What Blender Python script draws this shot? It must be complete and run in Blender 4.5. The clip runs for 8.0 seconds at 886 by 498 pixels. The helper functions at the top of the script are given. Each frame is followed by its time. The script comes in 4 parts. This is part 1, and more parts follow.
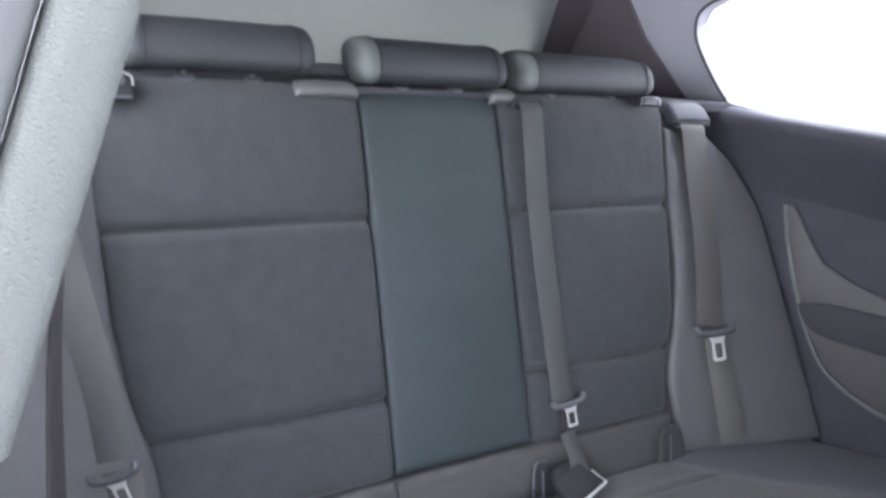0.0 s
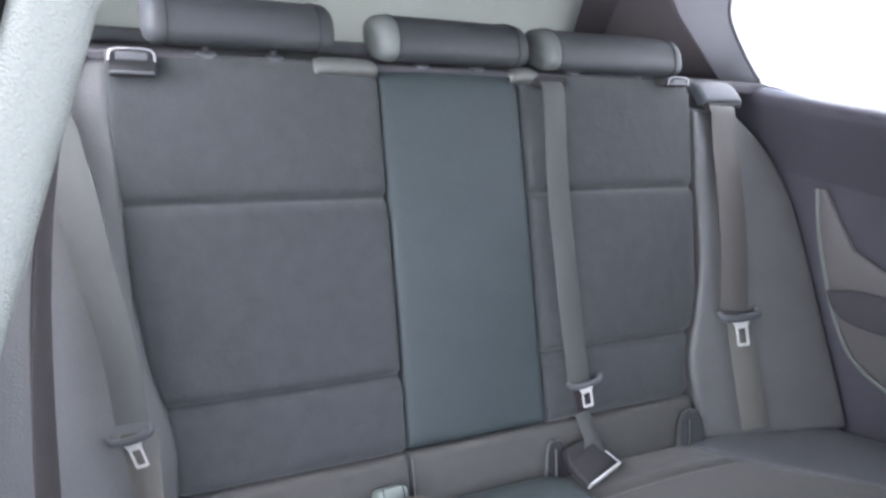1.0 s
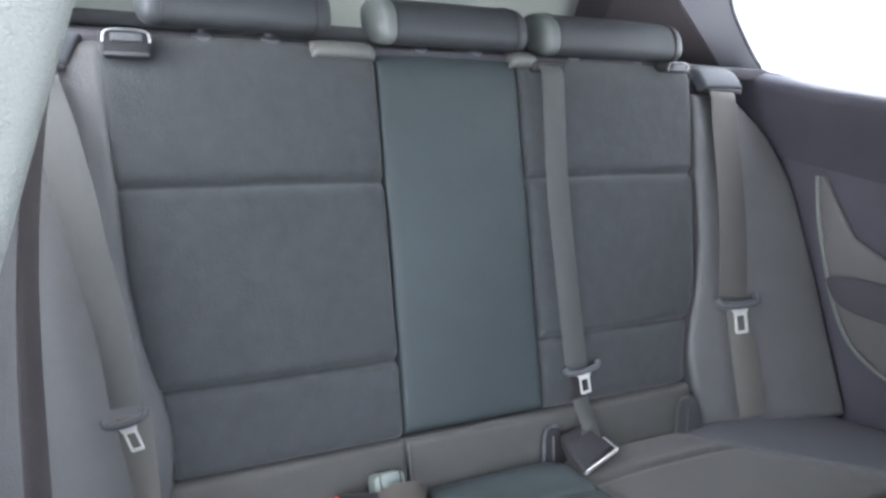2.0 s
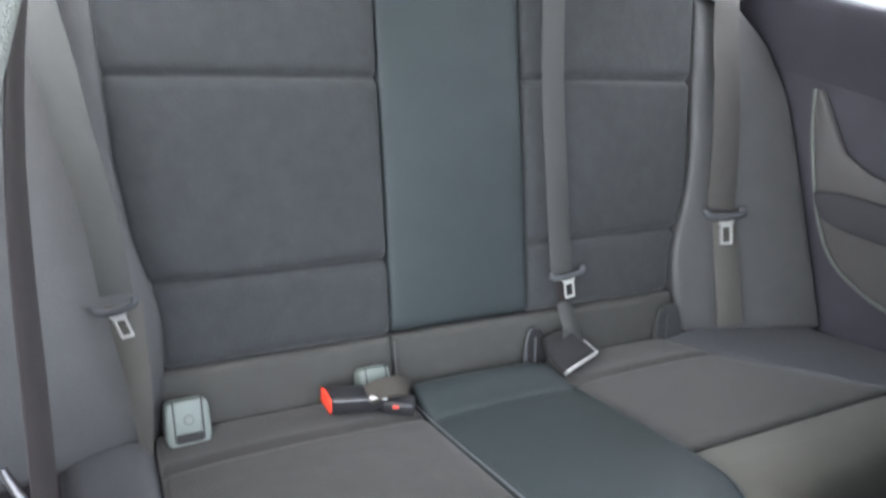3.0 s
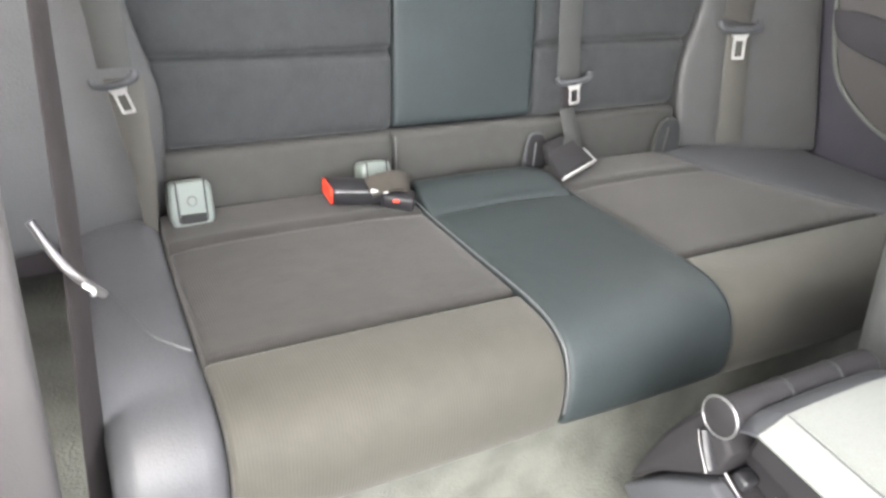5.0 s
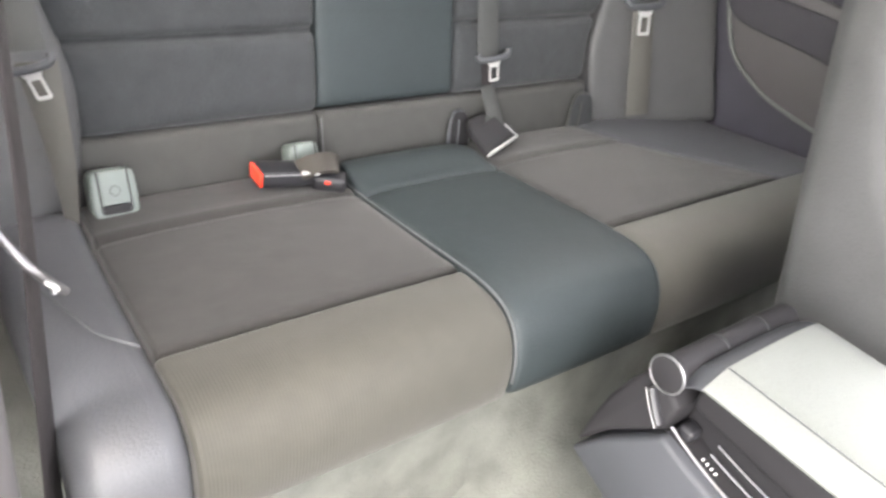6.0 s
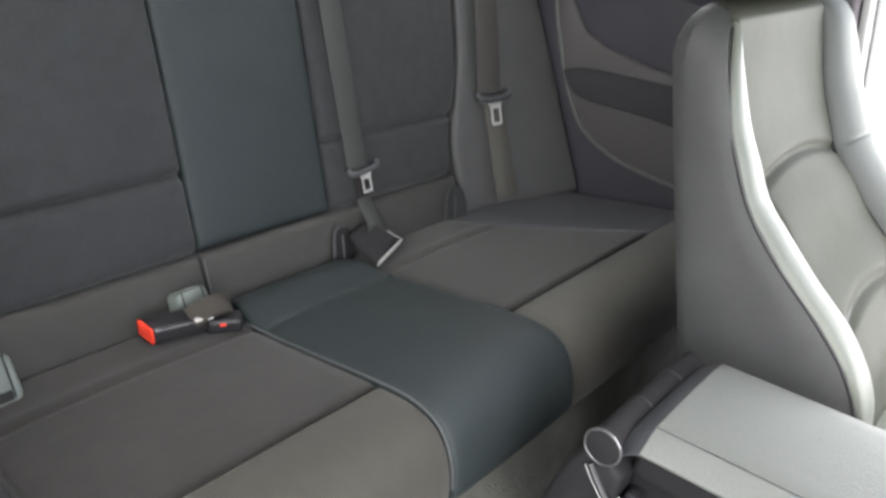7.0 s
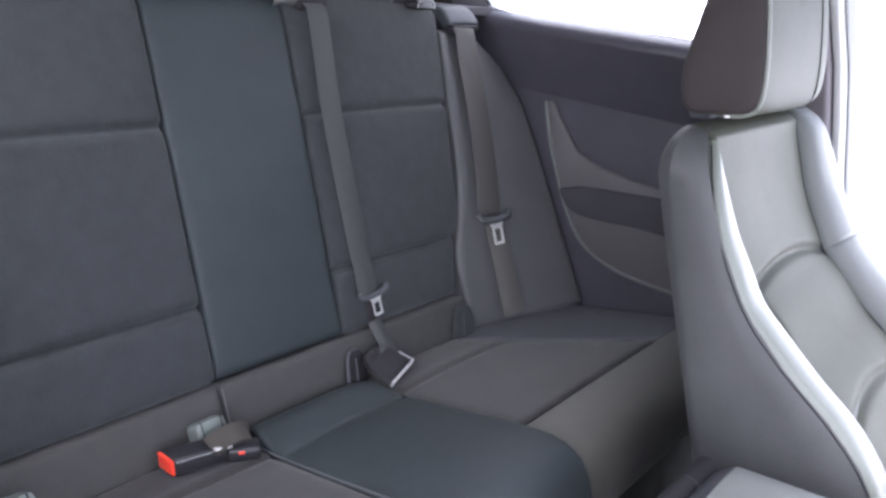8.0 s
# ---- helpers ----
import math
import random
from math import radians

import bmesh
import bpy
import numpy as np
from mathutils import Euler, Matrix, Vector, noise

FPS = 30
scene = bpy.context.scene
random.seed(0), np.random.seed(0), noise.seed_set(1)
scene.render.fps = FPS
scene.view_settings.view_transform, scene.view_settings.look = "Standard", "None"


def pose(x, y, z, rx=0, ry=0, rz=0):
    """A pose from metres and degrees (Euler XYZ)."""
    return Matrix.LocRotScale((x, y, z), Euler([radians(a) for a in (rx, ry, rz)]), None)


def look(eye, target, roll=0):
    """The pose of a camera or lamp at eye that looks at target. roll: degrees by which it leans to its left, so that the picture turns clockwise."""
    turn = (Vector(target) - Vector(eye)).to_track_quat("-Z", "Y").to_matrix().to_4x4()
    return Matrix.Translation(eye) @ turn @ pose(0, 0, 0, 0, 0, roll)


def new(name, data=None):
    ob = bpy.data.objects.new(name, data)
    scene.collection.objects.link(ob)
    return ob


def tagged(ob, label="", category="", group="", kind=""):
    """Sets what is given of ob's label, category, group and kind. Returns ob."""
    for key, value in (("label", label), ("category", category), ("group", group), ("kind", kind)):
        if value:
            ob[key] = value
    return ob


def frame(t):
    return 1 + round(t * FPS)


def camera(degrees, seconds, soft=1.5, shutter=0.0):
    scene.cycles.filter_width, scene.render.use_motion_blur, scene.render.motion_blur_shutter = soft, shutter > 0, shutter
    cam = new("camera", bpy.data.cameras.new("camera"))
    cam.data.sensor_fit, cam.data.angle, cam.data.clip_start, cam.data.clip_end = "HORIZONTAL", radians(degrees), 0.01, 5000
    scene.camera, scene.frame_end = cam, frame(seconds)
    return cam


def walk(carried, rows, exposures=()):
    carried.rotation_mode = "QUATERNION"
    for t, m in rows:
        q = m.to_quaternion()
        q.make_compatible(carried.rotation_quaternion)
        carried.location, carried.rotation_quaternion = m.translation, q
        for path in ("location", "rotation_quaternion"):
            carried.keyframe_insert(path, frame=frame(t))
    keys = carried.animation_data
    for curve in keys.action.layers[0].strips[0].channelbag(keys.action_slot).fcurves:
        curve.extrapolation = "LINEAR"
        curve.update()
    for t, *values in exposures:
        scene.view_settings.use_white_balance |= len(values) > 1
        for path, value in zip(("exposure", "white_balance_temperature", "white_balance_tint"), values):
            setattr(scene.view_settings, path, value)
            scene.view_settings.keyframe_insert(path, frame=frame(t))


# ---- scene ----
cam = camera(61.3, 8.0, soft=2.8, shutter=0.4)
PATH = [
    (0, (-0.6, -0.869, 0.987), (0.412, 0.792, 0.518), 3.5),
    (0.5, (-0.576, -0.892, 0.989), (0.386, 0.766, 0.417), 5.2),
    (1, (-0.567, -0.899, 0.985), (0.337, 0.807, 0.464), 3.7),
    (2.5, (-0.56, -0.898, 0.972), (0.339, 0.785, 0.372), 4.3),
    (3, (-0.564, -0.897, 0.968), (0.348, 0.704, 0.189), 6.4),
    (3.5, (-0.563, -0.892, 0.96), (0.357, 0.643, 0.067), 8.5),
    (4, (-0.563, -0.889, 0.952), (0.363, 0.613, 0.009), 9.8),
    (4.5, (-0.572, -0.889, 0.935), (0.356, 0.548, -0.102), 11.4),
    (4.7, (-0.579, -0.898, 0.943), (0.284, 0.505, -0.191), 10.3),
    (5.8, (-0.632, -0.866, 0.937), (0.435, 0.312, -0.277), 15.2),
    (6, (-0.64, -0.87, 0.936), (0.474, 0.29, -0.252), 15.0),
    (6.5, (-0.638, -0.854, 0.948), (0.637, 0.263, -0.113), 13.3),
    (7, (-0.653, -0.851, 0.949), (0.748, 0.236, 0.024), 8.0),
    (7.5, (-0.676, -0.863, 0.958), (0.774, 0.293, 0.209), 5.6),
    (8, (-0.685, -0.874, 0.965), (0.779, 0.331, 0.33), 4.4),
]
EXPOSURE = [(0.0, 2.83, 5900, 14), (0.5, 2.78, 5850, 13), (1.0, 3.18, 5950, 13), (2.5, 2.98, 5950, 8), (3.0, 3.03, 6150, 8), (3.5, 3.48, 6350, 8), (4.0, 3.71, 6550, 9), (4.5, 3.63, 6750, 8), 
            (5.8, 3.63, 6900, 11), (6.2, 3.28, 6850, 11), (6.5, 2.97, 6750, 10), (7.0, 2.33, 6600, 9), (7.5, 2.46, 6100, 10), (8.0, 2.43, 5900, 19)]
walk(cam, [(t, look(eye, goal, lean)) for t, eye, goal, lean in PATH], EXPOSURE)

# ---- light: bright overcast day all round the car ----
world = bpy.data.worlds.new("overcast_sky")
world.use_nodes = True
scene.world = world
wn = world.node_tree.nodes
sky = wn.new("ShaderNodeTexSky")
sky.sky_type = "NISHITA"
sky.sun_disc = False
sky.sun_elevation = radians(62)
sky.sun_rotation = radians(216)
sky.dust_density, sky.air_density = 3.0, 0.8
wn["Background"].inputs["Strength"].default_value = 0.15
veiled = wn.new("ShaderNodeHueSaturation")
veiled.inputs["Saturation"].default_value = 0.5
world.node_tree.links.new(sky.outputs["Color"], veiled.inputs["Color"])
world.node_tree.links.new(veiled.outputs["Color"], wn["Background"].inputs["Color"])
sun_data = bpy.data.lights.new("sun", "SUN")
sun_data.energy, sun_data.angle, sun_data.color = 0.1, radians(60), (1.0, 0.98, 0.95)
sun = new("sun", sun_data)
sun.matrix_world = look((-0.95, -1.3, 1.05), (0.0, 0.0, 0.0))


def daylight(name, at, towards, wide, high, watts):
    """Sky light entering by an opening of the car."""
    data = bpy.data.lights.new(name, "AREA")
    data.shape, data.size, data.size_y = "RECTANGLE", wide, high
    data.energy, data.color = watts, (1.0, 0.985, 0.95)
    lamp = new(name, data)
    lamp.matrix_world = look(at, towards)


daylight("near_doorway_daylight", (-0.97, -1.40, 0.70), (0.4, -0.80, 0.45), 0.8, 0.66, 2.7)
daylight("far_doorway_daylight", (0.92, -1.10, 0.72), (0.2, -0.70, 0.20), 1.0, 0.60, 1.1)
daylight("windscreen_daylight", (0.05, -1.95, 1.10), (0.15, -0.55, 0.25), 1.2, 0.45, 0.8)
daylight("far_quarter_window_daylight", (1.02, -0.12, 1.20), (0.50, -0.25, 0.30), 0.95, 0.42, 1.6)
daylight("near_quarter_window_daylight", (-0.98, -0.12, 1.15), (0.40, -0.20, 0.55), 0.95, 0.42, 3.4)

# ---- plan scale: the plan below is drawn in units of 1.115 m ----
K = 1.115

# ---- materials ----


def material(name, color, rough=0.6, metal=0.0, vary=0.25, grain=400.0, bump=0.15, patch=6.0, spec=0.5, second=None, sheen=0.0, kind="noise", uneven=0.0):
    """Procedural surface: fine grain for relief, broad patches for wear."""
    m = bpy.data.materials.new(name)
    m.use_nodes = True
    n, l = m.node_tree.nodes, m.node_tree.links
    b = n["Principled BSDF"]
    co = n.new("ShaderNodeTexCoord")
    big = n.new("ShaderNodeTexNoise")
    big.inputs["Scale"].default_value, big.inputs["Detail"].default_value = patch, 5.0
    l.new(co.outputs["Object"], big.inputs["Vector"])
    if kind == "leather":
        fine = n.new("ShaderNodeTexVoronoi")
        fine.inputs["Scale"].default_value = grain
        height = fine.outputs["Distance"]
    elif kind == "weave":
        fine = n.new("ShaderNodeTexWave")
        fine.bands_direction = "X"
        fine.inputs["Scale"].default_value, fine.inputs["Distortion"].default_value = grain, 0.6
        height = fine.outputs["Fac"]
    else:
        fine = n.new("ShaderNodeTexNoise")
        fine.inputs["Scale"].default_value, fine.inputs["Detail"].default_value = grain, 3.0
        height = fine.outputs["Fac"]
    l.new(co.outputs["Object"], fine.inputs["Vector"])
    other = second or tuple(c * 0.62 for c in color)
    ramp = n.new("ShaderNodeMix")
    ramp.data_type = "RGBA"
    ramp.inputs["A"].default_value = (*[c * (1 - vary) for c in color], 1)
    ramp.inputs["B"].default_value = (*[min(1, c * (1 + vary)) for c in color], 1)
    l.new(big.outputs["Fac"], ramp.inputs["Factor"])
    speck = n.new("ShaderNodeMix")
    speck.data_type = "RGBA"
    speck.inputs["B"].default_value = (*other, 1)
    scale = n.new("ShaderNodeMath")
    scale.operation = "MULTIPLY"
    scale.inputs[1].default_value = 0.35
    l.new(height, scale.inputs[0])
    l.new(scale.outputs[0], speck.inputs["Factor"])
    l.new(ramp.outputs["Result"], speck.inputs["A"])
    l.new(speck.outputs["Result"], b.inputs["Base Color"])
    b.inputs["Roughness"].default_value, b.inputs["Metallic"].default_value = rough, metal
    b.inputs["Specular IOR Level"].default_value = spec
    b.inputs["Sheen Weight"].default_value = sheen
    rmix = n.new("ShaderNodeMapRange")
    rmix.inputs["To Min"].default_value, rmix.inputs["To Max"].default_value = max(0.05, rough - 0.08), min(1.0, rough + 0.08)
    l.new(big.outputs["Fac"], rmix.inputs["Value"])
    l.new(rmix.outputs["Result"], b.inputs["Roughness"])
    if bump:
        bn = n.new("ShaderNodeBump")
        bn.inputs["Strength"].default_value, bn.inputs["Distance"].default_value = bump, 0.002
        wave = n.new("ShaderNodeTexNoise")
        wave.inputs["Scale"].default_value, wave.inputs["Detail"].default_value = 22.0, 2.0
        l.new(co.outputs["Object"], wave.inputs["Vector"])
        relief = n.new("ShaderNodeMath")
        relief.operation = "MULTIPLY_ADD"
        relief.inputs[1].default_value = uneven
        l.new(wave.outputs["Fac"], relief.inputs[0])
        l.new(height, relief.inputs[2])
        l.new(relief.outputs[0], bn.inputs["Height"])
        l.new(bn.outputs["Normal"], b.inputs["Normal"])
    return m


FABRIC = material("seat_fabric", (0.0360, 0.0384, 0.0410), 0.9, grain=260, bump=0.4, vary=0.36, patch=38, second=(0.015, 0.016, 0.018), sheen=0.15, spec=0.2, uneven=2.2)
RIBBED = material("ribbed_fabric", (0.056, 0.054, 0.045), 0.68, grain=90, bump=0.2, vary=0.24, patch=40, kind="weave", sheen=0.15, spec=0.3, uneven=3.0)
STRIP_CLOTH = material("smooth_grey_cloth", (0.052, 0.052, 0.0495), 0.85, grain=320, bump=0.25, vary=0.2, patch=40, spec=0.2, sheen=0.1, uneven=2.0)
# Darker than the ribbed roll to stand in for weaker light on top.
SHADE_KNIT = material("shade_toned_knit", (0.030, 0.0285, 0.027), 0.9, grain=110, bump=0.3, vary=0.4, patch=30, kind="weave", sheen=0.15, spec=0.2, uneven=3.0)
SIDE_LEATHER = material("blue_grey_side_leather", (0.078, 0.080, 0.087), 0.47, grain=430, bump=0.14, vary=0.28, kind="leather", uneven=3.0)
LEATHER = material("blue_grey_leather", (0.0275, 0.0355, 0.0378), 0.60, grain=420, bump=0.18, vary=0.26, patch=14, kind="leather", spec=0.35, uneven=3.5)
LID_LEATHER = material("pale_console_leather", (0.175, 0.184, 0.172), 0.45, grain=450, bump=0.14, vary=0.1, kind="leather", uneven=3.5)
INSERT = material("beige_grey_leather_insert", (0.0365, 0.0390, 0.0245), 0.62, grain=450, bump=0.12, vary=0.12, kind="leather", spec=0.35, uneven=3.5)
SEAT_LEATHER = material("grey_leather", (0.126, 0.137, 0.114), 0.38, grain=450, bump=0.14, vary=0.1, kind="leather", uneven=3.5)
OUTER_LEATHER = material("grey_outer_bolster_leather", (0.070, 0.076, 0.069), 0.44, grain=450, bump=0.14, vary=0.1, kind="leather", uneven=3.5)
# Dark brown holds the shade and brown reflection on the headrest's inner face.
SHADED_CHEEK = material("shaded_brown_cheek_leather", (0.026, 0.021, 0.020), 0.7, grain=430, bump=0.14, vary=0.2, kind="leather", spec=0.25, uneven=3.0)
# Darkened copy of the seat leather; stands in for the shaded side.
SHADED_SIDE = material("shaded_seat_side_leather", (0.062, 0.063, 0.063), 0.55, grain=430, bump=0.16, vary=0.28, patch=12, kind="leather", spec=0.28, uneven=3.5)
OLIVE_WEB = material("olive_webbing", (0.048, 0.042, 0.035), 0.7, grain=500, bump=0.4, vary=0.1, kind="weave")
LIT_ROLL = material("lit_backrest_roll", (0.078, 0.080, 0.077), 0.55, grain=500, bump=0.1, vary=0.12)
BOLSTER = material("grey_bolster_leather", (0.068, 0.068, 0.070), 0.54, grain=430, bump=0.16, vary=0.26, patch=14, kind="leather", uneven=3.5)
HEADPAD = material("dark_headrest_leather", (0.023, 0.0255, 0.029), 0.66, grain=430, bump=0.14, vary=0.12, kind="leather")
# Headrest leather made paler to paint light on the doorway-facing ends.
LIT_END = material("lit_headrest_end", (0.085, 0.095, 0.092), 0.6, grain=430, bump=0.14, vary=0.1, kind="leather")
TRIM = material("dark_trim", (0.080, 0.069, 0.076), 0.6, grain=500, bump=0.2, vary=0.12)
TRIM_LIGHT = material("grey_trim", (0.076, 0.071, 0.073), 0.6, grain=500, bump=0.2, vary=0.12)
PILLAR = material("grained_pillar_trim", (0.118, 0.128, 0.119), 0.6, grain=620, bump=0.45, vary=0.08, kind="leather")
MATT = material("matt_black_plastic", (0.020, 0.019, 0.021), 0.7, grain=700, bump=0.1, vary=0.15, spec=0.25)
PLASTIC = material("black_plastic", (0.020, 0.020, 0.023), 0.42, grain=700, bump=0.1, vary=0.15)
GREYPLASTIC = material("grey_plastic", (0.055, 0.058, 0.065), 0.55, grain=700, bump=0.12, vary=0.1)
GUIDE = material("blue_grey_outlet_plastic", (0.040, 0.044, 0.052), 0.6, grain=700, bump=0.12, vary=0.1)
GREYSIDE = material("grey_console_side", (0.050, 0.053, 0.060), 0.6, grain=600, bump=0.15, vary=0.12)
LEDGE = material("smooth_dark_ledge_trim", (0.046, 0.044, 0.055), 0.33, grain=500, bump=0.14, vary=0.25, patch=12)
LAVENDER = material("lavender_grey_trim", (0.31, 0.31, 0.345), 0.6, grain=600, bump=0.15, vary=0.08)
COVER = material("pale_green_plastic", (0.145, 0.17, 0.158), 0.5, grain=500, bump=0.05, vary=0.06)
# Paler copy of the belt webbing, brightening the lower runs by colour.
LIT_WEB = material("lit_brown_grey_webbing", (0.080, 0.077, 0.069), 0.75, grain=420, bump=0.35, vary=0.14, patch=30)
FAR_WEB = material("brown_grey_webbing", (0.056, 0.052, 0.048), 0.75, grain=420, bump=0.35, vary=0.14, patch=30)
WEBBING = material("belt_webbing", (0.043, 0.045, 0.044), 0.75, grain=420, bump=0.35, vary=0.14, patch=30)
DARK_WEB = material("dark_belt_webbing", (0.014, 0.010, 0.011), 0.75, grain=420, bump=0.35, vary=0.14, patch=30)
METAL = material("polished_metal", (0.76, 0.76, 0.75), 0.42, metal=0.7, grain=200, bump=0.02, vary=0.05)
SATIN = material("satin_metal", (0.42, 0.42, 0.43), 0.45, metal=1.0, grain=200, bump=0.02, vary=0.05)
DARKMETAL = material("dull_dark_metal", (0.16, 0.155, 0.16), 0.4, metal=0.8, grain=200, bump=0.05, vary=0.3, patch=60)
RED = material("red_plastic", (0.85, 0.06, 0.03), 0.45, grain=300, bump=0.03, vary=0.05)
CARPET = material("grey_carpet", (0.122, 0.126, 0.114), 0.95, grain=300, bump=1.0, vary=0.6, patch=16, spec=0.1)
HEADLINER = material("dark_headliner", (0.050, 0.048, 0.054), 0.95, grain=600, bump=0.25, vary=0.08, spec=0.1)
SHADECLOTH = material("sunblind_cloth", (0.30, 0.325, 0.32), 0.9, grain=600, bump=0.1, vary=0.05, spec=0.1)
shade_nodes, shade_links = SHADECLOTH.node_tree.nodes, SHADECLOTH.node_tree.links
veil = shade_nodes.new("ShaderNodeBsdfTranslucent")
veil.inputs["Color"].default_value = (0.42, 0.43, 0.39, 1)
both = shade_nodes.new("ShaderNodeMixShader")
both.inputs["Fac"].default_value = 0.5
shade_links.new(shade_nodes["Principled BSDF"].outputs[0], both.inputs[1])
shade_links.new(veil.outputs[0], both.inputs[2])
shade_links.new(both.outputs[0], shade_nodes["Material Output"].inputs["Surface"])
PAINT = material("white_car_paint", (0.75, 0.76, 0.76), 0.25, grain=300, bump=0.0, vary=0.03)
# Lighter than the near seal: daylight overexposure put into the colour.
DAYLIT_SEAL = material("daylit_door_seal", (0.42, 0.42, 0.41), 0.6, grain=400, bump=0.1, vary=0.15)
GREY_SEAL = material("grey_door_seal", (0.085, 0.090, 0.090), 0.65, grain=400, bump=0.1, vary=0.15)
RUBBER = material("rubber_seal", (0.035, 0.036, 0.040), 0.7, grain=400, bump=0.1, vary=0.1)
THREAD = material("pale_stitching", (0.085, 0.090, 0.092), 0.6, grain=600, bump=0.3, vary=0.1)
CONCRETE = material("pale_concrete", (0.8, 0.8, 0.79), 0.9, grain=40, bump=0.3, vary=0.2, patch=0.4)
GLASS = bpy.data.materials.new("window_glass")
GLASS.use_nodes = True
gn = GLASS.node_tree.nodes
gb = gn["Principled BSDF"]
gb.inputs["Transmission Weight"].default_value, gb.inputs["Roughness"].default_value, gb.inputs["IOR"].default_value = 1.0, 0.0, 1.05

# Glowing white that stands in for the blown-out daylight outside.
GLOW_WHITE = bpy.data.materials.new("glowing_white")
GLOW_WHITE.use_nodes = True
hb = GLOW_WHITE.node_tree.nodes["Principled BSDF"]
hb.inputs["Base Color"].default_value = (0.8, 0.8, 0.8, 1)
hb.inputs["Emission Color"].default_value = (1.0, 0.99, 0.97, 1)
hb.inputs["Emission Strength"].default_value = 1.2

# ---- mesh helpers ----


def link_mesh(name, bm, mat, smooth=True):
    bmesh.ops.remove_doubles(bm, verts=bm.verts, dist=1e-6)
    bmesh.ops.recalc_face_normals(bm, faces=bm.faces)
    bmesh.ops.scale(bm, vec=(K, K, K), verts=bm.verts)
    me = bpy.data.meshes.new(name)
    bm.to_mesh(me)
    bm.free()
    me.materials.append(mat)
    for p in me.polygons:
        p.use_smooth = smooth
    if smooth:
        me.set_sharp_from_angle(angle=radians(50))
    return new(name, me)


def part(name, bm, mat, parent=None, label="", smooth=True):
    ob = link_mesh(name, bm, mat, smooth)
    if parent:
        ob.parent = parent
        ob.matrix_parent_inverse = parent.matrix_world.inverted()
    if label:
        ob["label"] = label
    return ob


def empty(name, label, category, at=(0, 0, 0), group="", kind=""):
    ob = new(name)
    ob.location = Vector(at) * K
    bpy.context.view_layer.update()
    return tagged(ob, label, category, group, kind)


def spline(points, n):
    """n+1 points evenly along a smooth line through the given ones."""
    pts = [Vector(p) for p in points]
    dense = []
    for i in range(len(pts) - 1):
        a, b = pts[i], pts[i + 1]
        p = pts[i - 1] if i else a * 2 - b
        q = pts[i + 2] if i + 2 < len(pts) else b * 2 - a
        for j in range(12):
            t = j / 12
            dense.append(0.5 * (2 * a + (b - p) * t + (2 * p - 5 * a + 4 * b - q) * t * t + (3 * a - 3 * b + q - p) * t ** 3))
    dense.append(pts[-1])
    run = [0.0]
    for a, b in zip(dense, dense[1:]):
        run.append(run[-1] + (b - a).length)
    out = []
    for k in range(n + 1):
        want = run[-1] * k / n
        i = max(0, min(len(run) - 2, next((m for m in range(len(run) - 1) if run[m + 1] >= want - 1e-12), len(run) - 2)))
        f = (want - run[i]) / max(1e-9, run[i + 1] - run[i])
        out.append(dense[i].lerp(dense[i + 1], f))
    return out


def lerp_table(table, x):
    """Piecewise linear value from (x, value) pairs in rising x."""
    return float(np.interp(x, [a for a, _ in table], [b for _, b in table]))


def edge_round(d, r):
    t = min(1.0, max(0.0, d / r))
    return math.sqrt(max(0.0, 1 - (1 - t) ** 2))


def stops(length, r, n, marks=()):
    """Places along an edge, close together where it rounds off and at seams."""
    s = {0.0, length}
    for f in (0.04, 0.14, 0.3, 0.55, 1.0):
        s.add(min(length / 2, r * f))
        s.add(length - min(length / 2, r * f))
    for k in range(1, n):
        v = length * k / n
        if r < v < length - r:
            s.add(v)
    for m, w in marks:
        for f in (-2.2, -1.3, -0.7, -0.3, 0, 0.3, 0.7, 1.3, 2.2, 3.2, 4.4):
            if 0 < m + f * w < length:
                s.add(m + f * w)
    return sorted(s)


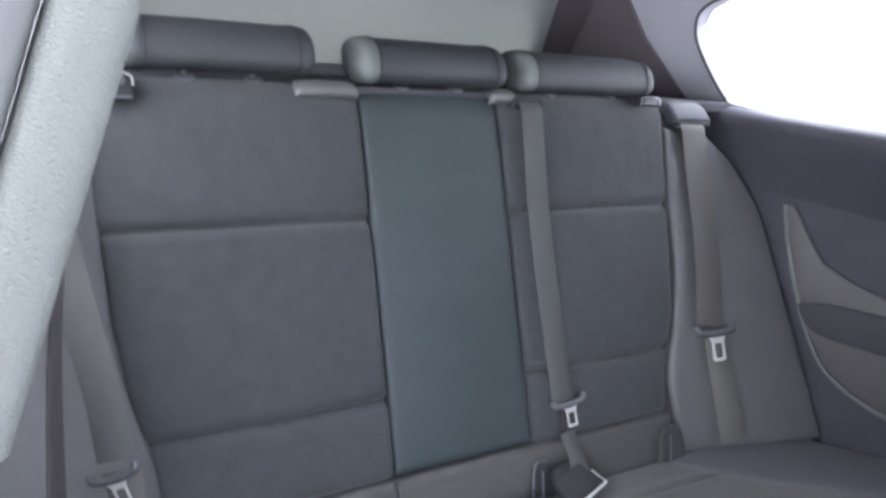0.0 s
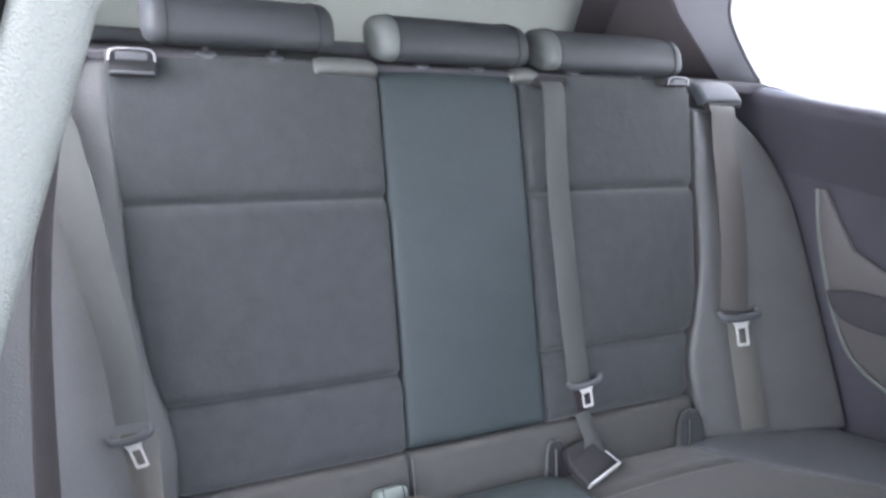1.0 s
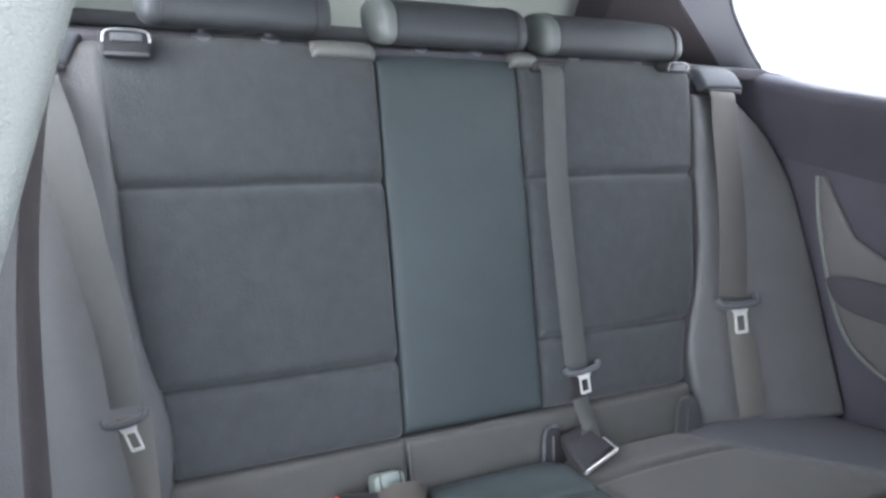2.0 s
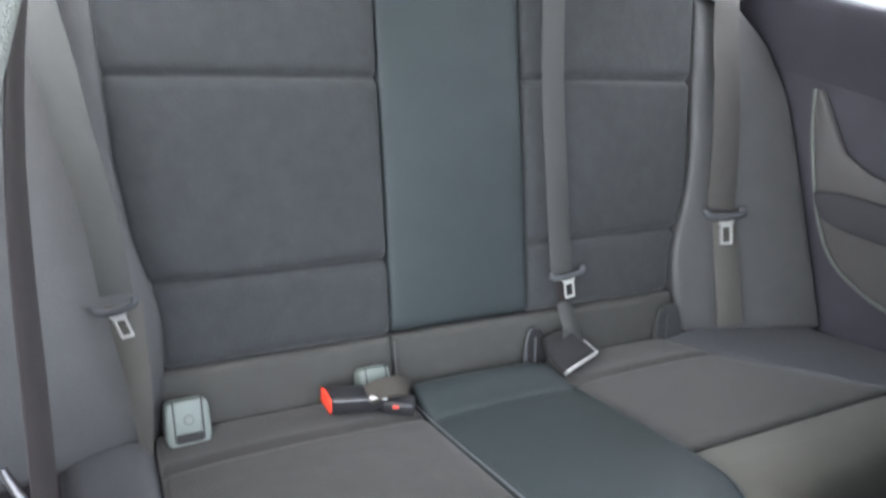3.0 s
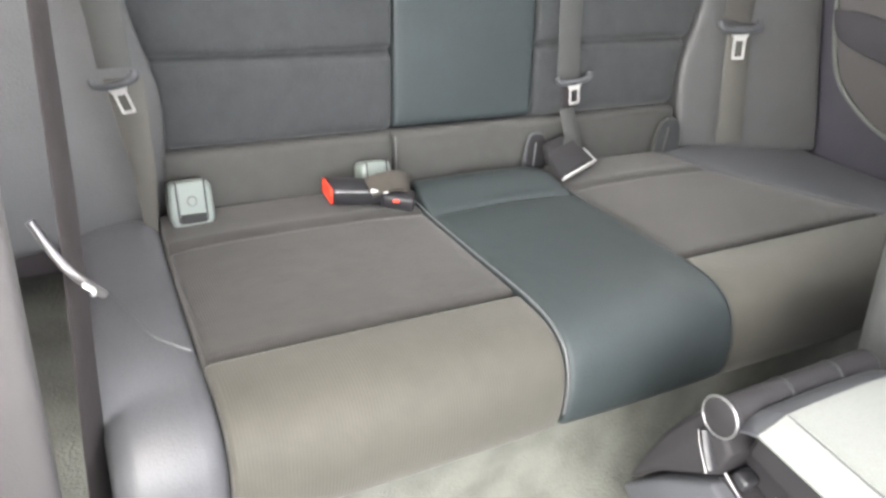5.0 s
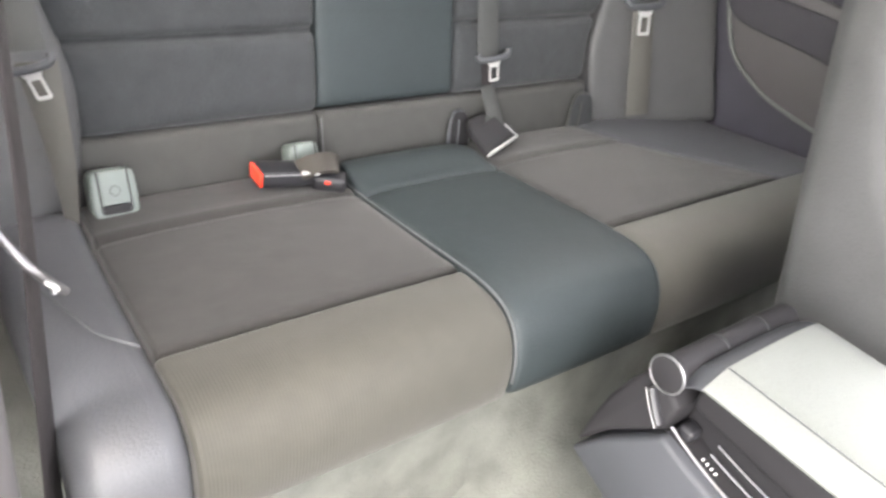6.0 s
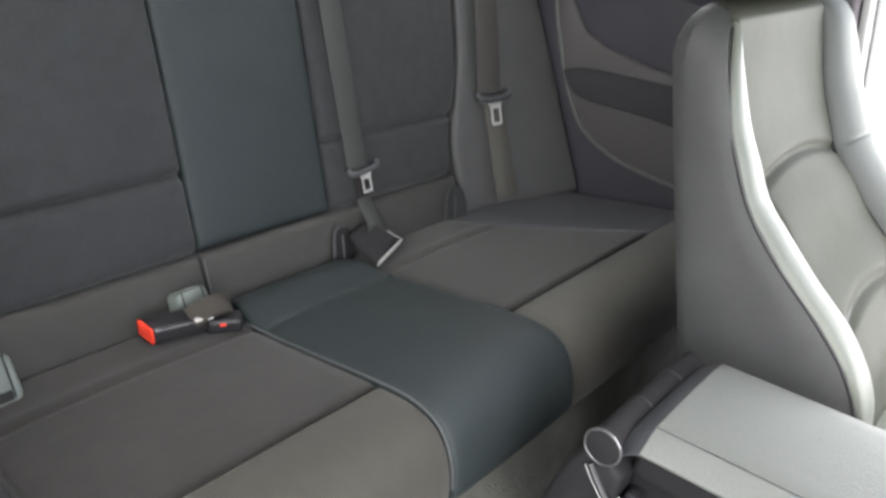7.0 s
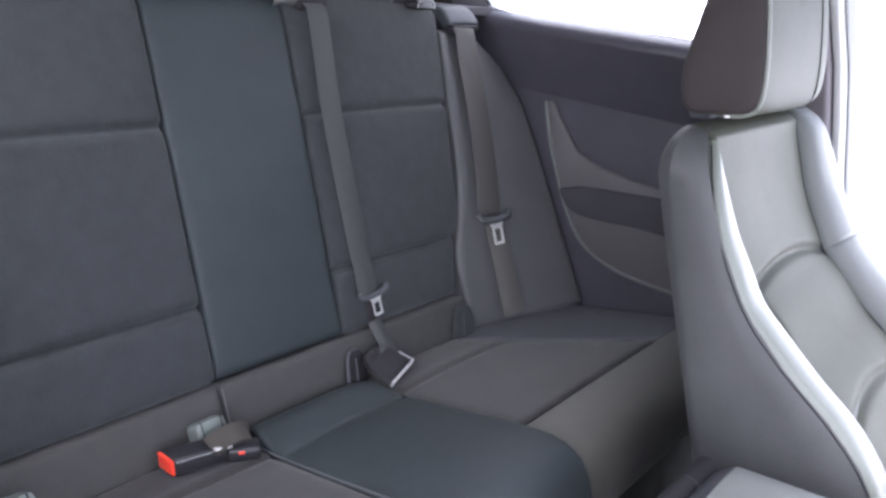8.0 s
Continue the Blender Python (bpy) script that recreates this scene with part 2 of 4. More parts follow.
def upholstery(profile, xl, xr, depth=0.05, r=0.018, puff=0.01, seams=(), n=22, m=14, extra=None, xseams=(), rx=None, ridge=0.0):
    """A padded, closed panel: a (y, z) profile swept in x from xl to xr, rounded at its edges, with sewn-in seams.
    xl and xr may be tables of (share of the profile, x). seams: (share, depth, width)."""
    rx = rx or r
    line = spline([(0, y, z) for y, z in profile], 60)
    length = sum((b - a).length for a, b in zip(line, line[1:]))
    marks = [(f * length, w) for f, _, w in seams]
    ss = stops(length, r, n, marks)
    tl = xl if isinstance(xl, (list, tuple)) else [(0, xl), (1, xl)]
    tr = xr if isinstance(xr, (list, tuple)) else [(0, xr), (1, xr)]
    wide = tr[0][1] - tl[0][1]
    us = [u / wide for u in stops(wide, rx, m, [(f * wide, w) for f, _, w in xseams])]
    bm = bmesh.new()
    front, back = [], []
    for s in ss:
        f = s / length
        k = min(59, int(f * 60))
        p = line[k].lerp(line[k + 1], f * 60 - k)
        tang = (line[min(60, k + 2)] - line[max(0, k - 1)]).normalized()
        nrm = Vector((0, -tang.z, tang.y))
        a, b = lerp_table(tl, f), lerp_table(tr, f)
        rowf, rowb = [], []
        for u in us:
            x = a + (b - a) * u
            h = r * (min(edge_round(s, r), edge_round(length - s, r)) - 1) + rx * (min(edge_round((b - a) * u, rx), edge_round((b - a) * (1 - u), rx)) - 1)
            h += puff * (math.sin(math.pi * u) * math.sin(math.pi * f)) ** 0.5
            for g, d, w in seams:
                h += ridge * d * math.exp(-((s - g * length - 3.0 * w) / (1.7 * w)) ** 2) - d * math.exp(-((s - g * length) / w) ** 2)
            for g, d, w in xseams:
                h -= d * math.exp(-((u - g) * (b - a) / w) ** 2)
            if extra:
                h += extra(u, f)
            rowf.append(bm.verts.new(Vector((x, 0, 0)) + p + nrm * h))
            rowb.append(bm.verts.new(Vector((x, 0, 0)) + p - nrm * depth))
        front.append(rowf)
        back.append(rowb)
    for i in range(len(ss) - 1):
        for j in range(len(us) - 1):
            bm.faces.new((front[i][j], front[i][j + 1], front[i + 1][j + 1], front[i + 1][j]))
            bm.faces.new((back[i][j], back[i + 1][j], back[i + 1][j + 1], back[i][j + 1]))
    for i in range(len(ss) - 1):
        bm.faces.new((front[i][0], front[i + 1][0], back[i + 1][0], back[i][0]))
        bm.faces.new((front[i][-1], back[i][-1], back[i + 1][-1], front[i + 1][-1]))
    for j in range(len(us) - 1):
        bm.faces.new((front[0][j], back[0][j], back[0][j + 1], front[0][j + 1]))
        bm.faces.new((front[-1][j], front[-1][j + 1], back[-1][j + 1], back[-1][j]))
    return bm


def loft(rings, close=True):
    """A closed skin over rings of equally many points."""
    bm = bmesh.new()
    rows = [[bm.verts.new(p) for p in ring] for ring in rings]
    n = len(rows[0])
    for a, b in zip(rows, rows[1:]):
        for j in range(n):
            bm.faces.new((a[j], a[(j + 1) % n], b[(j + 1) % n], b[j]))
    if close:
        bm.faces.new(rows[0][::-1])
        bm.faces.new(rows[-1])
    return bm


def tube(points, radius, n=8, steps=24, flat=1.0):
    line = spline(points, steps)
    rings = []
    side = Vector((0, 0, 1))
    for i, p in enumerate(line):
        t = (line[min(i + 1, steps)] - line[max(i - 1, 0)]).normalized()
        if abs(t.dot(side)) > 0.95:
            side = Vector((1, 0, 0))
        a = t.cross(side).normalized()
        b = t.cross(a)
        rings.append([p + a * radius * math.cos(2 * math.pi * k / n) + b * radius * flat * math.sin(2 * math.pi * k / n) for k in range(n)])
    return loft(rings)


def ribbon(points, across, width, thick=0.0016, steps=30, taper=1.0):
    """A flat belt along a line; across: the way of its width at its start and end."""
    line = spline(points, steps)
    a0, a1 = Vector(across[0]).normalized(), Vector(across[1]).normalized()
    rings = []
    for i, p in enumerate(line):
        t = (line[min(i + 1, steps)] - line[max(i - 1, 0)]).normalized()
        a = a0.lerp(a1, i / steps)
        a = (a - t * a.dot(t)).normalized() * width / 2 * (1 + (taper - 1) * i / steps)
        nrm = t.cross(a).normalized() * thick / 2
        rings.append([p - a - nrm * 0.3, p - a * 0.96 - nrm, p + a * 0.96 - nrm, p + a - nrm * 0.3, p + a + nrm * 0.3, p + a * 0.96 + nrm, p - a * 0.96 + nrm, p - a + nrm * 0.3])
    return loft(rings)


def rounded_box(lo, hi, r=0.004, seg=3, m=None):
    bm = bmesh.new()
    bmesh.ops.create_cube(bm, size=1)
    lo, hi = Vector(lo), Vector(hi)
    bmesh.ops.scale(bm, vec=hi - lo, verts=bm.verts)
    bmesh.ops.translate(bm, vec=(lo + hi) / 2, verts=bm.verts)
    bmesh.ops.bevel(bm, geom=bm.edges[:], offset=r, segments=seg, affect="EDGES", profile=0.5)
    if m:
        bmesh.ops.transform(bm, matrix=m, verts=bm.verts)
    return bm


def prism(outline, place, depth, hole=None, bevel=0.0):
    """A plate with a polygonal outline (and a hole); place maps (a, b, depth) to space."""
    bm = bmesh.new()
    loops = [outline] + ([hole] if hole else [])
    edges, low = [], []
    for loop in loops:
        vs = [bm.verts.new((a, b, 0)) for a, b in loop]
        low += vs
        edges += [bm.edges.new((vs[i], vs[(i + 1) % len(vs)])) for i in range(len(vs))]
    bmesh.ops.triangle_fill(bm, use_beauty=True, edges=edges)
    if hole is None:
        bmesh.ops.dissolve_limit(bm, angle_limit=0.01, verts=bm.verts, edges=bm.edges)
    res = bmesh.ops.extrude_face_region(bm, geom=bm.faces[:])
    bmesh.ops.translate(bm, vec=(0, 0, depth), verts=[v for v in res["geom"] if isinstance(v, bmesh.types.BMVert)])
    bmesh.ops.recalc_face_normals(bm, faces=bm.faces)
    if bevel:
        rim = [e for e in bm.edges if len(e.link_faces) == 2 and e.calc_face_angle(0) > 1.0]
        bmesh.ops.bevel(bm, geom=rim, offset=bevel, segments=2, affect="EDGES", profile=0.5)
    for v in bm.verts:
        v.co = Vector(place(*v.co))
    return bm


def disc(center, axis, r, h, n=28, bevel=0.0):
    bm = bmesh.new()
    bmesh.ops.create_cone(bm, cap_ends=True, segments=n, radius1=r, radius2=r, depth=h)
    if bevel:
        rim = [e for e in bm.edges if e.calc_face_angle(0) > 1.0]
        bmesh.ops.bevel(bm, geom=rim, offset=bevel, segments=2, affect="EDGES", profile=0.5)
    q = Vector(axis).to_track_quat("Z", "Y").to_matrix().to_4x4()
    bmesh.ops.transform(bm, matrix=Matrix.Translation(center) @ q, verts=bm.verts)
    return bm


def side_x(x):
    return lambda a, b, d: (x + d, a, b)


# ---- setting: ground, floor, shell of the car ----
bm = bmesh.new()
bmesh.ops.create_grid(bm, x_segments=20, y_segments=20, size=1500)
bmesh.ops.translate(bm, vec=(0, 0, -0.28), verts=bm.verts)
tagged(part("ground", bm, CONCRETE), "pale concrete ground outside the car", "ground", kind="structure")

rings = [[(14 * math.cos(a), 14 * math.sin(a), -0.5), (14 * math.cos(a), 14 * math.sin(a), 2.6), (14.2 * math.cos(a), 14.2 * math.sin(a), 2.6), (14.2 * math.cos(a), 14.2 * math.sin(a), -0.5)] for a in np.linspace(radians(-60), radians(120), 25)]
tagged(part("backdrop", loft(rings), GLOW_WHITE), "plain glowing sheet standing in for blown-out daylight beyond the windows", "backdrop", kind="structure")


def floor_height(x):
    return 0.05 + 0.11 * math.exp(-(abs(x) / 0.15) ** 4)


rings = []
for x in np.linspace(-0.66, 0.66, 67):
    z = floor_height(x)
    rings.append([(x, -1.75, z), (x, -1.2, z), (x, -0.8, z + 0.004 * math.sin(9 * x)), (x, -0.475, z + 0.002 * math.sin(17 * x)), (x, -0.456, z + 0.012), (x, -0.432, 0.240), (x, -0.414, 0.262), (x, -0.30, 0.262), (x, 0.0, 0.20), (x, 0.0, -0.02), (x, -1.75, -0.02)])
tagged(part("floor", loft(rings), CARPET), "worn grey carpet over the cabin floor and centre tunnel", "carpet", kind="structure")

tagged(part("ceiling", rounded_box((-0.52, -1.00, 1.08), (0.52, 0.42, 1.11), 0.008), HEADLINER), "dark cloth headliner under the roof", "headliner", kind="structure")
tagged(part("wall_front", rounded_box((-0.66, -1.82, -0.02), (0.66, -1.76, 0.72), 0.01), TRIM), "dark bulkhead closing the front of the cabin", "bulkhead", kind="structure")

# far quarter wall: lower trim, window surround with its opening
BELT = 0.845


def drop(y):
    return 0.055 * min(0.0, y - 0.18)



def lean_in(z):
    return 0.655 - max(0.0, z - BELT) * 0.45


tagged(part("wall_far", prism([(-0.47, 0.03), (0.62, 0.03), (0.62, BELT - 0.004), (0.18, BELT - 0.004), (-0.47, BELT - 0.04)], side_x(0.658), 0.03), LEDGE), "dark moulded trim on the rear quarter beside the bench", "side trim", kind="structure")
surround = [(-0.47, BELT - 0.036), (0.18, BELT), (0.272, BELT), (0.355, 0.971), (0.395, 1.09), (-0.47, 1.09)]
opening = [(-0.40, BELT - 0.026), (0.150, BELT + 0.003), (0.178, BELT + 0.012), (0.20, 0.89), (0.222, 0.94), (0.228, 0.97), (0.222, 0.995), (0.205, 1.015), (0.16, 1.032), (0.05, 1.045), (-0.12, 1.052), (-0.40, 1.052)]
slab = lambda a, b, d: (lean_in(b) + d, a, b)
tagged(part("wall_far_upper", prism(surround, slab, 0.03, hole=opening), LAVENDER), "lavender-grey window surround and rear pillar trim", "pillar trim", kind="structure")
tagged(part("wall_far_rear", prism([(0.275, BELT), (0.66, BELT), (0.66, 0.93), (0.42, 1.09), (0.399, 1.09), (0.358, 0.971)], lambda a, b, d: (lean_in(b) + 0.002 - 0.10 * (a - 0.275) + d, a, b), 0.03), TRIM), "dark cloth-covered rear pillar beside the rear window", "pillar trim", kind="structure")
pane = part("window_1", prism(opening, lambda a, b, d: (lean_in(b) + 0.02 + d, a, b), 0.004), GLASS, smooth=False)
pane.visible_shadow = False
tagged(pane, "clear rear quarter window with white daylight outside", "window", kind="structure")

seal_line = [(lean_in(b) - 0.001, a, b) for a, b in opening[:10]]
tagged(part("window_seal", tube(seal_line, 0.0030, n=8, steps=90), RUBBER), "thin dark rubber seal round the quarter window", "seal", kind="structure")

# rear deck, sunblind and window surround behind the headrests
deck = [(-0.66, 0.17), (0.66, 0.17), (0.66, 0.66), (-0.66, 0.66)]
tagged(part("parcel_shelf", prism(deck, lambda a, b, d: (a, b, 0.835 + d), 0.02, bevel=0.004), HEADLINER), "dark parcel shelf behind the rear headrests", "shelf", kind="structure")
back_frame = [(-0.655, 0.0), (0.655, 0.0), (0.52, 0.30), (-0.52, 0.30)]
back_hole = [(-0.485, 0.03), (0.485, 0.03), (0.495, 0.06), (0.49, 0.10), (0.43, 0.235), (0.39, 0.26), (-0.39, 0.26), (-0.43, 0.235), (-0.49, 0.10), (-0.495, 0.06)]
tilt_back = lambda a, b, d: (a, 0.655 - b * 0.80 + d, 0.855 + b * 0.76)
tagged(part("wall_back", prism(back_frame, tilt_back, 0.03, hole=back_hole), TRIM), "dark surround of the rear window", "window surround", kind="structure")
pane = part("window_2", prism(back_hole, lambda a, b, d: (a, 0.675 - b * 0.80 + d, 0.855 + b * 0.76), 0.004), GLASS, smooth=False)
pane.visible_shadow = False
tagged(pane, "rear window behind a drawn grey sunblind", "window", kind="structure")

blind = empty("sunblind", "grey cloth roller sunblind drawn up over the rear window", "sunblind", (0, 0.62, 0.86))
cloth = [(-0.515, 0.0), (0.515, 0.0), (0.505, 0.08), (0.435, 0.262), (-0.435, 0.262), (-0.505, 0.08)]
part("cloth", prism(cloth, lambda a, b, d: (a, 0.635 - b * 0.80 + d, 0.868 + b * 0.76), 0.003), SHADECLOTH, blind)
part("casing", rounded_box((-0.56, 0.605, 0.856), (0.56, 0.64, 0.882), 0.006), GREYPLASTIC, blind)

tagged(part("wall_boot", rounded_box((-0.66, 0.21, -0.02), (0.66, 0.23, 0.834), 0.004), TRIM), "dark boot bulkhead behind the bench", "bulkhead", kind="structure")
tagged(part("wall_under_bench", rounded_box((-0.66, 0.004, -0.02), (0.66, 0.206, 0.27), 0.004), TRIM), "dark panel closing the space behind the bench", "panel", kind="structure")

# far door opening: pillar and sill
post = empty("pillar_far", "dark trim, glare-paled seal and white painted edge of the far doorway", "pillar", (0.64, -0.50, 0.05), kind="structure")


def far_ring(z, x0, x1, y0, y1, r):
    return [(-x, y, zz) for x, y, zz in pillar_ring(z, -x1, -x0, y0, y1, r)]


def far_x(z):
    return 0.655 - max(0.0, z - 0.80) * 0.36


def far_y(z):
    return -0.515 + (z - 0.66) * 0.19


def pillar_ring(z, x0, x1, y0, y1, r):
    pts = []
    for cx, cy, a0 in ((x1 - r, y0 + r, -90), (x1 - r, y1 - r, 0), (x0 + r, y1 - r, 90), (x0 + r, y0 + r, 180)):
        for k in range(5):
            a = radians(a0 + k * 22.5)
            pts.append((cx + r * math.cos(a), cy + r * math.sin(a), z))
    return pts


heights = np.linspace(0.06, 1.085, 16)
part("inner_trim", loft([far_ring(z, far_x(z) - 0.05, far_x(z) + 0.005, far_y(z) + 0.004, max(-0.465, far_y(z) + 0.04), 0.008) for z in heights]), TRIM, post, "dark pillar trim")
part("seal", loft([far_ring(z, far_x(z) - 0.03, far_x(z) + 0.02, far_y(z) - 0.010, far_y(z) + 0.003, 0.004) for z in heights]), DAYLIT_SEAL, post, "door seal painted pale for daylight glare")
part("body_edge", loft([far_ring(z, far_x(z) + 0.0, far_x(z) + 0.06, far_y(z) - 0.030, far_y(z) - 0.0105, 0.006) for z in heights]), PAINT, post, "white painted edge of the doorway")
tagged(part("sill_far", rounded_box((0.60, -1.76, -0.05), (0.70, -0.53, 0.12), 0.015), TRIM), "dark door sill trim", "sill", kind="structure")
tagged(part("sill_near", rounded_box((-0.70, -1.76, -0.05), (-0.60, -0.40, 0.12), 0.015), TRIM), "dark door sill trim", "sill", kind="structure")
near_slab = lambda a, b, d: (-lean_in(b) - d, a, b)
tagged(part("wall_near", prism([(-0.36, 0.03), (0.62, 0.03), (0.62, BELT - 0.004), (-0.36, BELT - 0.004)], lambda a, b, d: (-0.658 - d, a, b), 0.03), TRIM), "dark trim of the near rear quarter", "side trim", kind="structure")
near_opening = [(max(a, -0.33), b) for a, b in opening]
tagged(part("wall_near_upper", prism([(-0.36, BELT), (0.66, BELT), (0.66, 0.93), (0.42, 1.09), (-0.36, 1.09)], near_slab, 0.03, hole=[(a, max(b, BELT + 0.004)) for a, b in near_opening]), LAVENDER), "lavender-grey surround of the near quarter window", "pillar trim", kind="structure")
pane = part("window_3", prism(near_opening, lambda a, b, d: (-lean_in(b) - 0.02 - d, a, b), 0.004), GLASS, smooth=False)
pane.visible_shadow = False
tagged(pane, "clear near rear quarter window", "window", kind="structure")
# Unseen panel, added to keep doorway light off the near cushions.
tagged(part("near_light_block", prism([(-1.76, 0.0), (-0.50, 0.0), (-0.50, 1.08), (-0.70, 1.08), (-0.77, 0.34), (-1.76, 0.30)], lambda a, b, d: (-0.74 + d, a, b), 0.04, bevel=0.006), TRIM), "unseen dark panel added to block light from the near doorway", "door trim", kind="structure")

# near door pillar with its rubber seal
pil = empty("door_pillar", "pale grey grained trim on the door pillar beside the open doorway", "pillar", (-0.56, -0.36, 0.1), kind="structure")


def lean_pillar(z):
    return -0.541 + (z - 0.725) * 0.315


part("upper_trim", loft([pillar_ring(z, lean_pillar(z) - 0.033, lean_pillar(z), -0.47, -0.415, 0.012) for z in np.linspace(0.725, 1.085, 14)]), PILLAR, pil, "pale pebble-grained upper trim")
part("lower_trim", loft([pillar_ring(z, -0.60, -0.552 - 0.02 * (0.72 - z), -0.47, -0.415, 0.012) for z in np.linspace(0.05, 0.722, 14)]), TRIM_LIGHT, pil, "grey lower trim")
part("seal", loft([pillar_ring(z, lean_pillar(z) - 0.0495, lean_pillar(z) - 0.0345, -0.466, -0.43, 0.005) for z in np.linspace(0.725, 1.085, 14)]), GREY_SEAL, pil, "grey rubber door seal")
part("body_edge", loft([pillar_ring(z, lean_pillar(z) - 0.12, lean_pillar(z) - 0.051, -0.464, -0.42, 0.008) for z in np.linspace(0.725, 1.085, 14)]), PAINT, pil, "white painted edge of the doorway")

# ---- rear bench ----
LEAN = 0.33  # how far the backrest falls back per unit of height


def plane_y(z):
    return (z - 0.36) * LEAN


def back_profile(z0, z1, out=0.0):
    return [(plane_y(z) - out, z) for z in np.linspace(z0, z1, 6)]


def rolled(z0, z1, out=0.0):
    """Backrest line that rolls over to the rear at its top."""
    y = plane_y(z1) - out
    return [(plane_y(z) - out, z) for z in np.linspace(z0, z1 - 0.02, 6)] + [(y + 0.002, z1 - 0.004), (y + 0.014, z1 + 0.008), (y + 0.040, z1 + 0.012)]


bench = empty("rear_bench", "dark grey fabric rear bench with smooth blue-grey leather middle", "bench seat", (0, -0.2, 0.20))
SEAMS = ((0.19, 0.011, 0.006), (0.625, 0.010, 0.0065))
part("back_cushion", upholstery(rolled(0.355, 0.842), [(0, -0.405), (0.15, -0.412), (0.3, -0.435), (1, -0.462)], -0.1135, seams=SEAMS, puff=0.012, m=16, rx=0.009), FABRIC, bench)
part("center_panel", upholstery(rolled(0.357, 0.842, -0.002), -0.1115, 0.1115, puff=0.006, r=0.012, rx=0.007), LEATHER, bench, "smooth blue-grey leather middle panel")
part("back_cushion", upholstery(rolled(0.355, 0.842), 0.1135, [(0, 0.39), (0.12, 0.395), (0.3, 0.43), (1, 0.462)], seams=SEAMS, puff=0.012, m=16, rx=0.009), FABRIC, bench)


BOLSTER_IN = [(0, 0.424), (0.12, 0.410), (0.25, 0.402), (0.40, 0.430), (0.55, 0.449), (1, 0.460)]
BOLSTER_NEAR = [(0, 0.419), (0.12, 0.408), (0.25, 0.402), (0.40, 0.426), (0.55, 0.440), (1, 0.450)]
BOLSTER_OUT = [(0, 0.652), (0.72, 0.652), (0.88, 0.632), (1, 0.590)]
BOLSTER_FOOT, BOLSTER_TOP = 0.275, 0.812


def bolster_out(u, f):
    return (0.012 - 0.045 * f ** 5 + 0.085 * (1 - f) ** 1.1) * max(0.0, u)


def flip(table):
    return [(f, -x) for f, x in table]


part("side_bolster", upholstery(back_profile(BOLSTER_FOOT, BOLSTER_TOP), BOLSTER_IN, BOLSTER_OUT, extra=bolster_out, puff=0.006, r=0.012, rx=0.008, depth=0.06), BOLSTER, bench, "smooth grey side bolster")
part("side_bolster", upholstery(back_profile(BOLSTER_FOOT, 0.848), flip(BOLSTER_OUT), flip(BOLSTER_NEAR), extra=lambda u, f: bolster_out(1 - u, f), puff=0.006, r=0.012, rx=0.008, depth=0.06), BOLSTER, bench, "smooth grey side bolster")
for sx in (-1, 1):
    inner, outer = [(0, 0.486), (1, 0.455)], [(0, 0.578), (1, 0.540)]
    left, right = (inner, outer) if sx > 0 else (flip(outer), flip(inner))
    guide = part("belt_guide", upholstery([(0.146, 0.820), (0.153, 0.836), (0.166, 0.850), (0.200, 0.856)], left, right, depth=0.02, r=0.006, puff=0.003), GUIDE, bench, "blue-grey belt outlet trim")
    lo, hi = sorted((sx * 0.488, sx * 0.566))
    part("belt_slot", rounded_box((lo, 0.141, 0.812), (hi, 0.160, 0.8195), 0.002), MATT, guide, "dark belt slot")
    # release lever: a bezel with a rimmed opening and a paler flap
    lo, hi = (-0.452, -0.398) if sx < 0 else (0.384, 0.432)
    low = 0.832 if sx < 0 else 0.847
    lever = part("release_lever", rounded_box((lo, 0.138, low - 0.004), (hi, 0.172, 0.858), 0.005), MATT, bench, "black backrest release lever")
    part("lever_rim", tube([(lo + 0.002, 0.137, 0.846), (lo + 0.004, 0.1365, 0.856), (lo + 0.012, 0.1365, 0.8595), ((lo + hi) / 2, 0.1365, 0.8600), (hi - 0.012, 0.1365, 0.8595), (hi - 0.004, 0.1365, 0.856), (hi - 0.002, 0.137, 0.846)], 0.0014 if sx < 0 else 0.0008, n=8, steps=40), SATIN, lever, "bright curved rim")
    part("lever_flap", rounded_box((lo + 0.010, 0.1355, 0.8465), (hi - 0.010, 0.140, 0.8565), 0.002), GREYPLASTIC, lever, "paler flap")
    part("lever_lip", rounded_box((lo + 0.003, 0.1350, low - 0.001), (hi - 0.003, 0.139, low + 0.003), 0.001), GREYPLASTIC, lever, "paler lower lip")

cushion = bench
SEAT = [(-0.03, 0.289), (-0.12, 0.301), (-0.23, 0.324), (-0.335, 0.348), (-0.385, 0.355), (-0.415, 0.350), (-0.434, 0.334), (-0.446, 0.308), (-0.451, 0.280), (-0.450, 0.258)]
SEAT = SEAT[::-1]
NOSE_LINE = SEAT[:6] + [(-0.337, 0.3485)]
TOP_LINE = [(-0.333, 0.3475)] + SEAT[7:]
LAP = ((0.70, 0.0025, 0.005),)
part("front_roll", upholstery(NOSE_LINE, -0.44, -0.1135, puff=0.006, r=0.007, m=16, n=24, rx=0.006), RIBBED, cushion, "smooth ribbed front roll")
part("seat_panel", upholstery(TOP_LINE, [(0, -0.438), (0.5, -0.432), (1, -0.425)], -0.1135, seams=LAP, puff=0.008, r=0.008, m=16, n=24, rx=0.006, ridge=0.7), SHADE_KNIT, cushion, "knitted seat panel, darkened for weaker light than the roll")
